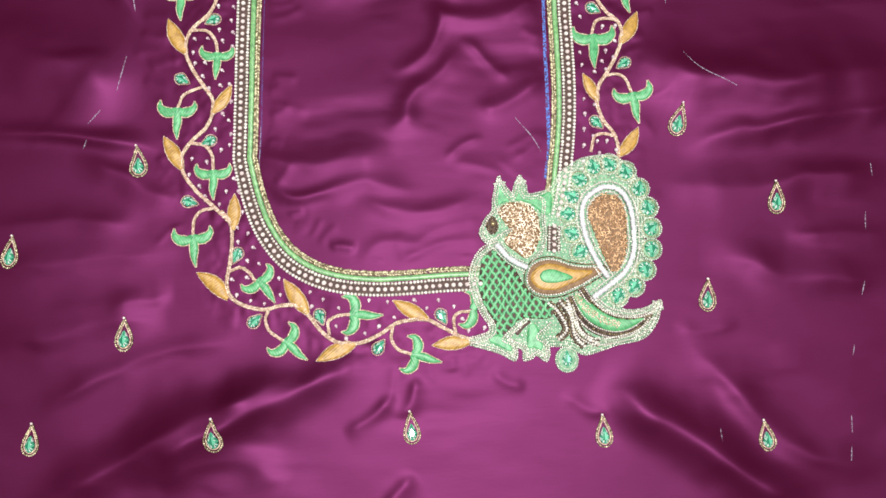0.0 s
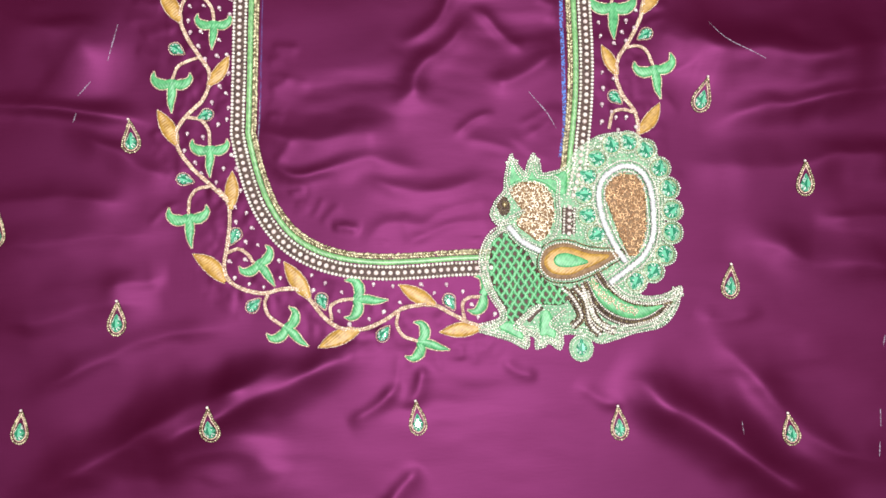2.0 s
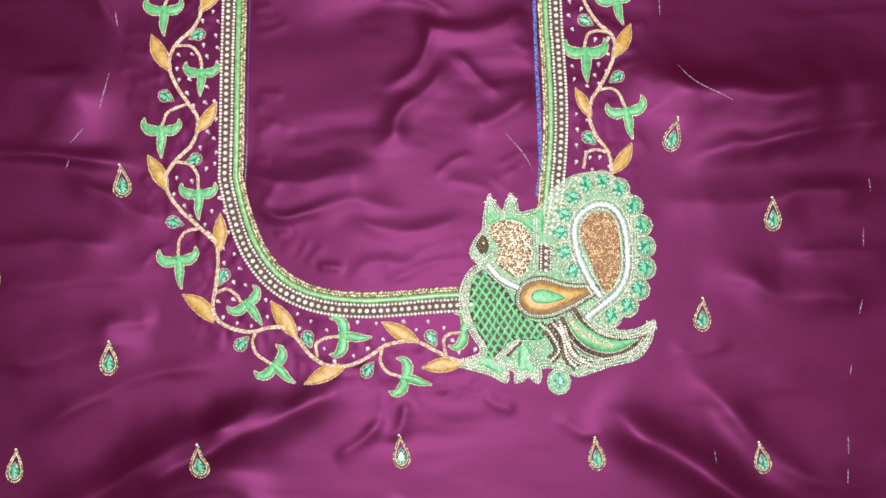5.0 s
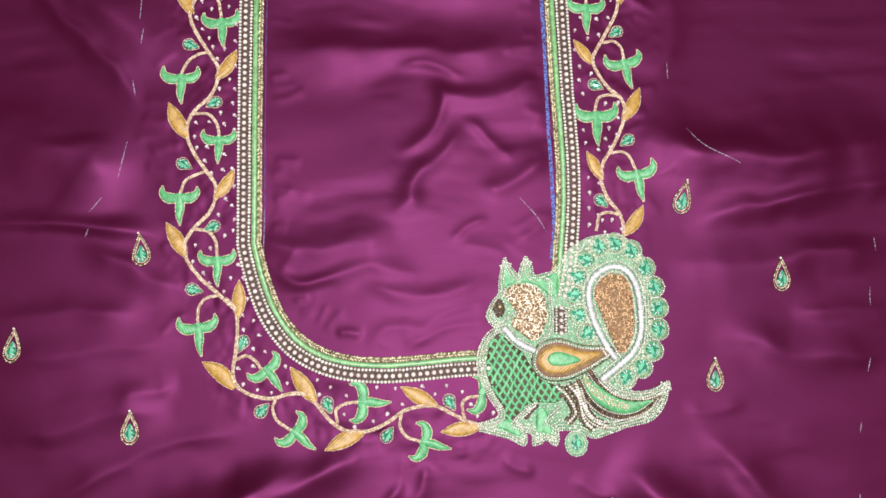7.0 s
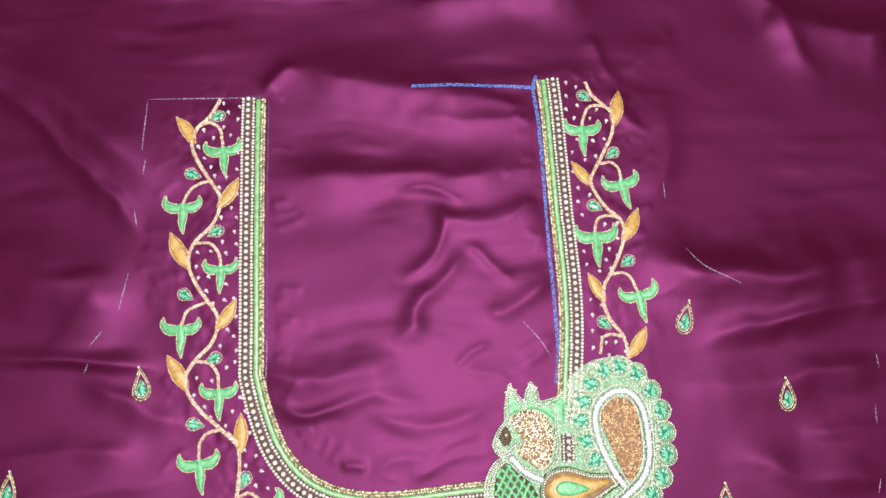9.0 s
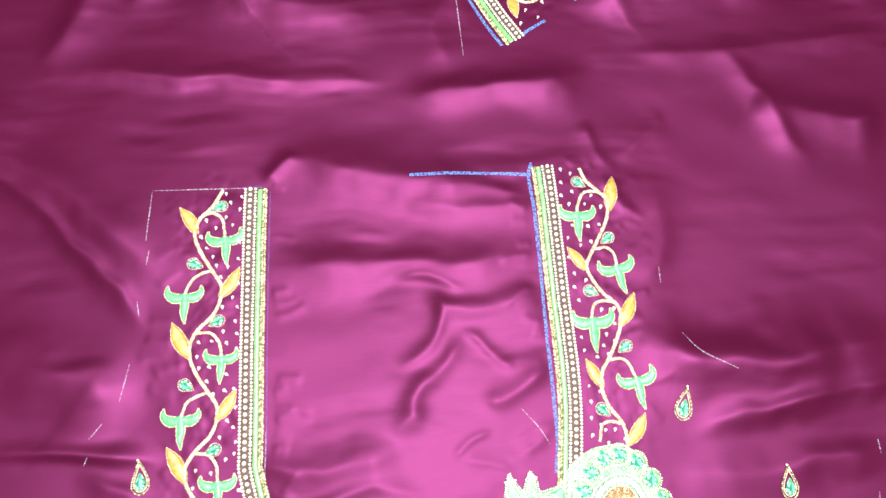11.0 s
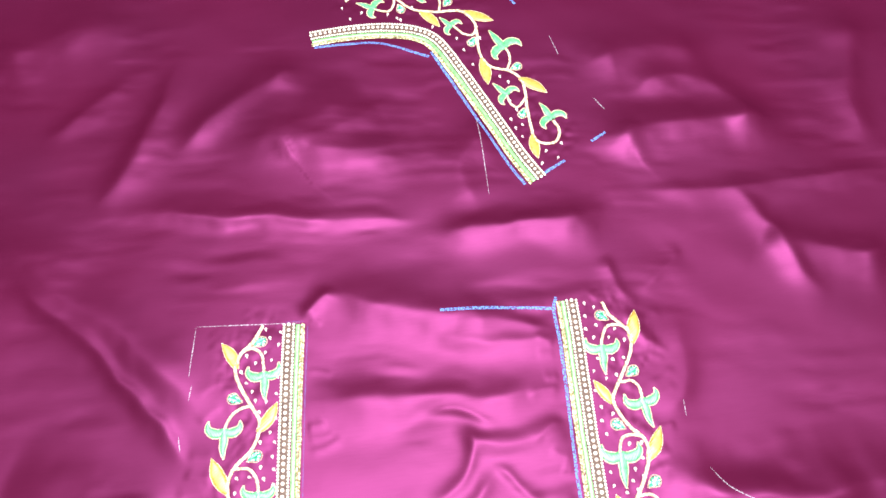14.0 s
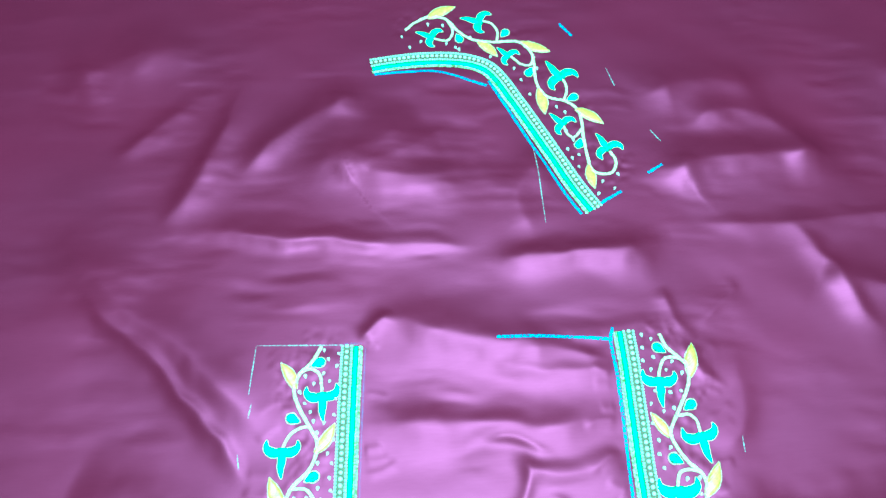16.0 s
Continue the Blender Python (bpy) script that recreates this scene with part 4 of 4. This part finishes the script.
def stone(x, y, degrees, seed):
    top = thing("rhinestone", "faceted green rhinestone ringed with fine gold thread", "rhinestone", "stones along the vines")
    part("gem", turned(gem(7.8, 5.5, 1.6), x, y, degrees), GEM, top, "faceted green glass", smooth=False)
    ring = swung(drop_outline(8.9, 6.8), x, y, degrees)
    part("bead_ring", bead_line([*ring, ring[0]], 0.42, 0.95, 0, 1.2, 0.3, 0.05, seed), GOLD_CORD, top, "thin ring of gold thread")


for k, (x, y, d) in enumerate(STONES_LEFT + STONES_RIGHT + STONES_TOP):
    stone(x, y, d, 300 + k)

SPOT_MESH = mesh("pearl_bead", join([ball(0, 0, 1.05, 0, 0.9, 1, 0, 5, 8), ball(0.25, -1.0, 0.5, 0, 0.7, 1, 0, 4, 6)]), MAUVE, True, False)
rnd = random.Random(7)
for x, y in PEARLS_SIDE + PEARLS_LOWER + PEARLS_RIGHT + PEARLS_TOP:
    spot = tagged(new("pearl_bead", SPOT_MESH), "tiny pink-white pearl bead sewn on the silk", "bead", "scattered pearl beads")
    spot.matrix_world = Matrix.LocRotScale((x * MM, y * MM, (level(x, y) - 0.1) * MM), Euler((0, 0, rnd.uniform(-0.9, 0.9))), (rnd.uniform(0.85, 1.15),) * 3)


def teardrop(x, y, degrees, long, seed):
    """A scattered drop: green stone, gold cord and bead ring, a bead at the point."""
    top = thing("teardrop_motif", "green rhinestone teardrop ringed with gold beads, on silk", "motif", "scattered teardrops")
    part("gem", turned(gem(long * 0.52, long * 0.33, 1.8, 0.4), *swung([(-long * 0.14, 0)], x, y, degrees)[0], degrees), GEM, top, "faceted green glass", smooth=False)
    shape = [(0.5, 0), (0.22, 0.13), (-0.05, 0.235), (-0.28, 0.25), (-0.45, 0.14), (-0.5, 0)]
    ring = [(a * long, b * long) for a, b in shape + [(a, -b) for a, b in shape[-2::-1]]]
    part("bead_ring", bead_line(swung(ring, x, y, degrees), 0.55, 1.1, 0, 1.1, 0, 0.06, seed), GOLD_EDGE, top, "ring of gold beads")
    inner = [(a * 0.8 - 0.02 * long, b * 0.76) for a, b in ring]
    part("inner_cord", bead_line(swung(inner, x, y, degrees), 0.4, 0.8, 0, 1.5, 0.5, 0.04, seed + 1), GOLD_CORD, top, "rose-gold cord")
    tip = swung([(long * 0.52, 0.3)], x, y, degrees)[0]
    part("tip_bead", ball(*tip, 0.75, 0, 0.9), PEARL, top, "pink pearl")


for k, (x, y, d, long) in enumerate(TEARDROPS):
    teardrop(x, y, d, long, 400 + k)


# ---- the jewelled corner motif ----
def cluster(outline, r, gap, long, seed, z=0.3):
    """Short curled bugles scattered closely inside an outline."""
    rnd = random.Random(seed)
    ring = glide(outline, 2.0, True)
    (x0, y0), (x1, y1) = ring.min(0), ring.max(0)
    out, y = [], y0
    while y < y1:
        x = x0 + rnd.random() * gap
        while x < x1:
            px, py = x + rnd.gauss(0, 0.25), y + rnd.gauss(0, 0.25)
            if inside(px, py, ring):
                out.append(ball(px, py, r * rnd.uniform(0.8, 1.15), z, 0.9, long * rnd.uniform(0.7, 1.1), rnd.random() * 3.14, 4, 6))
            x += gap
        y += gap
    return join(out)


def curls(outline, gap, seed, z):
    """Tiny curled bugles lying every way inside an outline."""
    rnd = random.Random(seed)
    ring = glide(outline, 2.0, True)
    (x0, y0), (x1, y1) = ring.min(0), ring.max(0)
    out = []
    for y in np.arange(y0, y1, gap):
        for x in np.arange(x0 + rnd.random() * gap, x1, gap):
            px, py = x + rnd.gauss(0, 0.3), y + rnd.gauss(0, 0.3)
            if inside(px, py, ring):
                a, r, span = rnd.random() * 6.28, rnd.uniform(0.55, 0.95), rnd.uniform(1.8, 5.0)
                arc = [(px + r * math.cos(a + span * k / 4), py + r * math.sin(a + span * k / 4)) for k in range(5)]
                out.append(band(arc, [0.2, 0.36, 0.36, 0.2], 0.7, z + rnd.uniform(0, 0.35), 0.6))
    return join(out)


def net(outline, pitch, r):
    """Crossed threads over an outline, knotted into small diamonds."""
    ring = glide(outline, 2.0, True)
    (x0, y0), (x1, y1) = ring.min(0) - 2, ring.max(0) + 2
    mid, reach, out = (ring.min(0) + ring.max(0)) / 2, max(x1 - x0, y1 - y0), []
    for angle in (56, 124):
        u = np.array([math.cos(radians(angle)), math.sin(radians(angle))])
        w = np.array([-u[1], u[0]])
        step = pitch * 0.8
        for k in range(-40, 41):
            run = []
            for s in np.arange(-reach, reach, 0.9):
                wob = 0.3 * math.sin(s * 1.9 + k * 2.1)
                p = mid + u * s + w * (k * step + wob)
                if inside(*p, ring):
                    run.append(p)
                elif len(run) > 2:
                    out.append(band(run, [r], 0.7, 1.4, 0.9))
                    run = []
                else:
                    run = []
            if len(run) > 2:
                out.append(band(run, [r], 0.7, 1.4, 0.9))
    return join(out)


def jewelled_motif():
    top = thing("jewelled_motif", "large beaded applique with a scalloped stone paisley and green net", "motif")
    part("backing", sheet_from(glide(SILHOUETTE, 2.5, True)[:-1], 0.35), SAGE, top, "sage green thread backing")
    whole = glide(SILHOUETTE, 2.0, True)
    part("bead_ground", cluster(SILHOUETTE, 0.6, 2.0, 1.3, 31, 0.1), CELADON, top, "scattered celadon beads")
    for off, k in ((-0.4, 1), (1.0, 2), (2.5, 3), (4.0, 4)):
        part("rim_beading", bead_line(beside(whole, -off), 0.55, 1.15, 0.35, 1, 0, 0.05, 32 + k), CELADON, top, "celadon beads round the edge")
    part("net_ground", sheet_from(glide(NET, 2.0, True)[:-1], 1.35), UNDERLAY, top, "dark ground under the net")
    part("net_panel", net(NET, 4.2, 0.8), GREEN, top, "green thread net")
    for fill in (CROWN, FOOT, FOOT_B):
        part("satin_fill", sheet_from(glide(fill, 2.0, True)[:-1], 1.4), GREEN, top, "mint green satin stitch")
    part("sequin_ground", sheet_from(glide(SEQUINS, 2.0, True)[:-1], 1.35), TAN, top)
    part("sequin_panel", curls(SEQUINS, 1.5, 1, 1.5), SEQUIN_CREAM, top, "cream and gold curled bugle beads")
    for k, (x, y) in enumerate(SCALLOPS):
        lobe = part("scallop", pad([(x + 5.9 * math.cos(a * 0.785), y + 5.9 * math.sin(a * 0.785)) for a in range(8)], 0.6), SAGE, top, "sage scallop with a green stone")
        a = math.degrees(math.atan2(y + 232 - 20, x - 120)) + 20 * math.sin(k * 2.3)
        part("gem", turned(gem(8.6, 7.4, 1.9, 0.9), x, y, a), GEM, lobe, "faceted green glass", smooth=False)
        for r, bead, mat in ((5.8, 0.55, CELADON), (4.75, 0.36, GOLD_EDGE)):
            ring = [(x + r * math.cos(b * 0.628), y + r * math.sin(b * 0.628)) for b in range(11)]
            part("bead_ring", bead_line(ring, bead, bead * 2.1, 0.7, 1, 0, 0.07, 500 + k), mat, lobe, "celadon beads" if r > 5 else "fine gold beads")
    part("paisley_ground", pad(PAISLEY, 0.7, 0.8), TAN, top)
    part("paisley_fill", curls(PAISLEY, 1.5, 2, 1.5), SEQUIN_COPPER, top, "copper bugle beads")
    base = glide(WHITE_BAND, 1.2)
    part("white_band", bead_line(base, 1.15, 1.35, 1.0, 1.55, 1.35, 0.1, 3), WHITE, top, "shining white bugle beads")
    for off in (2.9, -2.9):
        part("beading", bead_line(beside(base, off), 0.62, 1.25, 1.0, 1, 0, 0.06, 4), SILVER, top, "silver beads")
    part("collar_band", bead_line(COLLAR, 1.3, 1.5, 1.3, 1.4, 1.4, 0.1, 5), WHITE, top, "white bugle beads")
    for off in (2.3, -2.3):
        part("beading", bead_line(beside(glide(COLLAR, 1.5), off), 0.55, 1.15, 1.2, 1, 0, 0.06, 6), CELADON, top)
    part("wing_ground", pad(WING, 0.8, 0.9), TAN, top, "dark bronze ground")
    part("wing_fill", pad(WING_GOLD, 1.0, 1.2), YELLOW, top, "ochre satin stitch")
    part("wing_heart", pad(WING_GREEN, 0.7, 2.0), GREEN, top, "mint green satin stitch")
    ring = glide(WING, 1.5, True)
    part("beading", bead_line(ring, 0.62, 1.35, 1.5, 1, 0, 0.05, 7), SILVER, top, "silver beads round the teardrop")
    part("beading", bead_line(beside(ring, 1.5), 0.42, 0.9, 1.6, 1.4, 0.4, 0.06, 8), ANTIQUE, top, "bronze beads")
    part("beading", bead_line(beside(ring, -1.8), 0.6, 1.2, 0.4, 1, 0, 0.06, 9), CELADON, top, "celadon beads")
    part("feather_fill", band(FEATHER, [1.5, 4.2, 4.4, 3.4, 0.4], 0.9, 1.2), GREEN_ACROSS, top, "pale green satin stitch")
    part("feather_vein", cluster([p for p in beside(glide(FEATHER[:4], 8), 1.6)] + [p for p in beside(glide(FEATHER[:4], 8), -1.8)][::-1], 0.42, 1.0, 1.8, 11, 1.9),
         SEQUIN_CREAM, top, "cream thread")
    for line in (FEATHER_EDGE_A, FEATHER_EDGE_B):
        part("underlay", band(line, [2.3], 0.5, 0.75), UNDERLAY, top, "dark thread underlay")
        part("beading", bead_line(line, 0.66, 1.25, 1.2, 1, 0, 0.06, 12), ANTIQUE, top, "bronze beads")
        for off in (1.5, -1.5):
            part("beading", bead_line(beside(glide(line, 1.5), off), 0.5, 1.1, 1.1, 1, 0, 0.06, 13), SILVER, top, "silver beads")
    for line, offs in ((FEATHER_RIM, (0.4, -1.1, -2.6)), (CHEST_RIM, (-0.6, 0.9, 2.4)), (FEET_RIM, (0, 1.3)), (NECK_RIM, (0, 1.3)), (FACE_RIM, (0, 1.3))):
        for k, off in enumerate(offs):
            part("beading", bead_line(beside(glide(line, 1.5), -off), 0.62, 1.25, 1.3, 1, 0, 0.06, 14 + k), SILVER if k % 2 == 0 else CELADON, top, "silver beads" if k % 2 == 0 else "celadon beads")
    part("slit", pad([(44.5, -260.6), (47.6, -257.0), (52.4, -254.6), (53.2, -255.9), (49.4, -258.6), (46.3, -262.0)], 0.4, 1.0), UNDERLAY, top, "dark slit between the legs")
    for line in (TAIL_COVERTS, TAIL_COVERTS_B, TAIL_COVERTS_C):
        part("underlay", band(line, [2.4], 0.5, 0.55), UNDERLAY, top, "dark thread underlay")
        part("beading", bead_line(line, 0.8, 1.5, 1.1, 1.3, 1.2, 0.06, 18), SILVER, top, "silver beads")
        for off in (1.6, -1.6):
            part("beading", bead_line(beside(glide(line, 1.5), off), 0.45, 1.0, 1.1, 1.3, 0, 0.06, 19), ANTIQUE, top, "bronze beads")
    patch = [(EYE[0][0] - 0.6 + 3.4 * math.cos(a * 0.785), EYE[0][1] - 0.6 + 5.2 * math.sin(a * 0.785)) for a in range(8)]
    part("dark_patch", pad(patch, 0.6, 0.7), UNDERLAY, top, "dark brown thread ground")
    part("dark_beads", cluster(patch, 0.55, 1.25, 1.0, 33, 1.0), ANTIQUE, top, "dark bronze beads")
    part("dark_cabochon", ball(*EYE[0], 1.5, 1.4, 0.6, 1.0, 0.6, 6, 12), ANTIQUE, top, "dark bronze oval")
    lower, upper = INNER_PEARLS
    column = [(lower[0] + (upper[0] - lower[0]) * k / 4, lower[1] + (upper[1] - lower[1]) * k / 4) for k in range(5)]
    part("underlay", band(column, [3.6], 0.4, 0.6), UNDERLAY, top, "dark thread underlay")
    for off in (2.6, -2.6):
        part("beading", bead_line(beside(glide(column, 1.5), off), 0.7, 1.5, 0.9, 1, 0, 0.06, 22), SILVER, top, "silver beads")
    for k in range(5):
        part("pearl", ball(lower[0] + (upper[0] - lower[0]) * k / 4, lower[1] + (upper[1] - lower[1]) * k / 4, 1.25, 1.0), PEARL, top)
    x, y = PENDANT[0]
    lobe = part("pendant", pad([(x + 6.2 * math.cos(a * 0.785), y - 0.8 + 6.6 * math.sin(a * 0.785)) for a in range(8)], 0.6), SAGE, top, "sage lobe with a green teardrop stone")
    part("gem", turned(gem(8.2, 5.6, 1.8, 0.8), x, y, 88), GEM, lobe, "faceted green glass", smooth=False)
    for r in (5.9, 4.6):
        ring = [(x + r * math.cos(b * 0.628), y - 0.6 + r * 1.08 * math.sin(b * 0.628)) for b in range(11)]
        part("bead_ring", bead_line(ring, 0.5, 1.05, 0.5, 1, 0, 0.07, 21), CELADON, lobe, "celadon beads")


jewelled_motif()


# ---- tailor's chalk ----
for k, (colour, *line) in enumerate(CHALK):
    fine = glide(line, 2.0)
    half = [0.95, 1.1, 0.9, 1.05] if colour == "blue" else [0.3, 0.45, 0.25, 0.5, 0.3] if colour == "violet" else [0.12, 0.3, 0.35, 0.28, 0.15]
    stroke = band(line, half, 0.05, 0.12, 1.5)
    tagged(new("chalk_line", mesh("chalk_line", stroke, {"blue": CHALK_BLUE, "violet": CHALK_FAINT, "white": CHALK_WHITE}[colour])),
           "blue tailor's chalk line drawn on the silk" if colour == "blue" else "faint blue chalk line along the beaded border" if colour == "violet" else "faint white tailor's chalk dash on the silk", "chalk line", "tailor's marks")
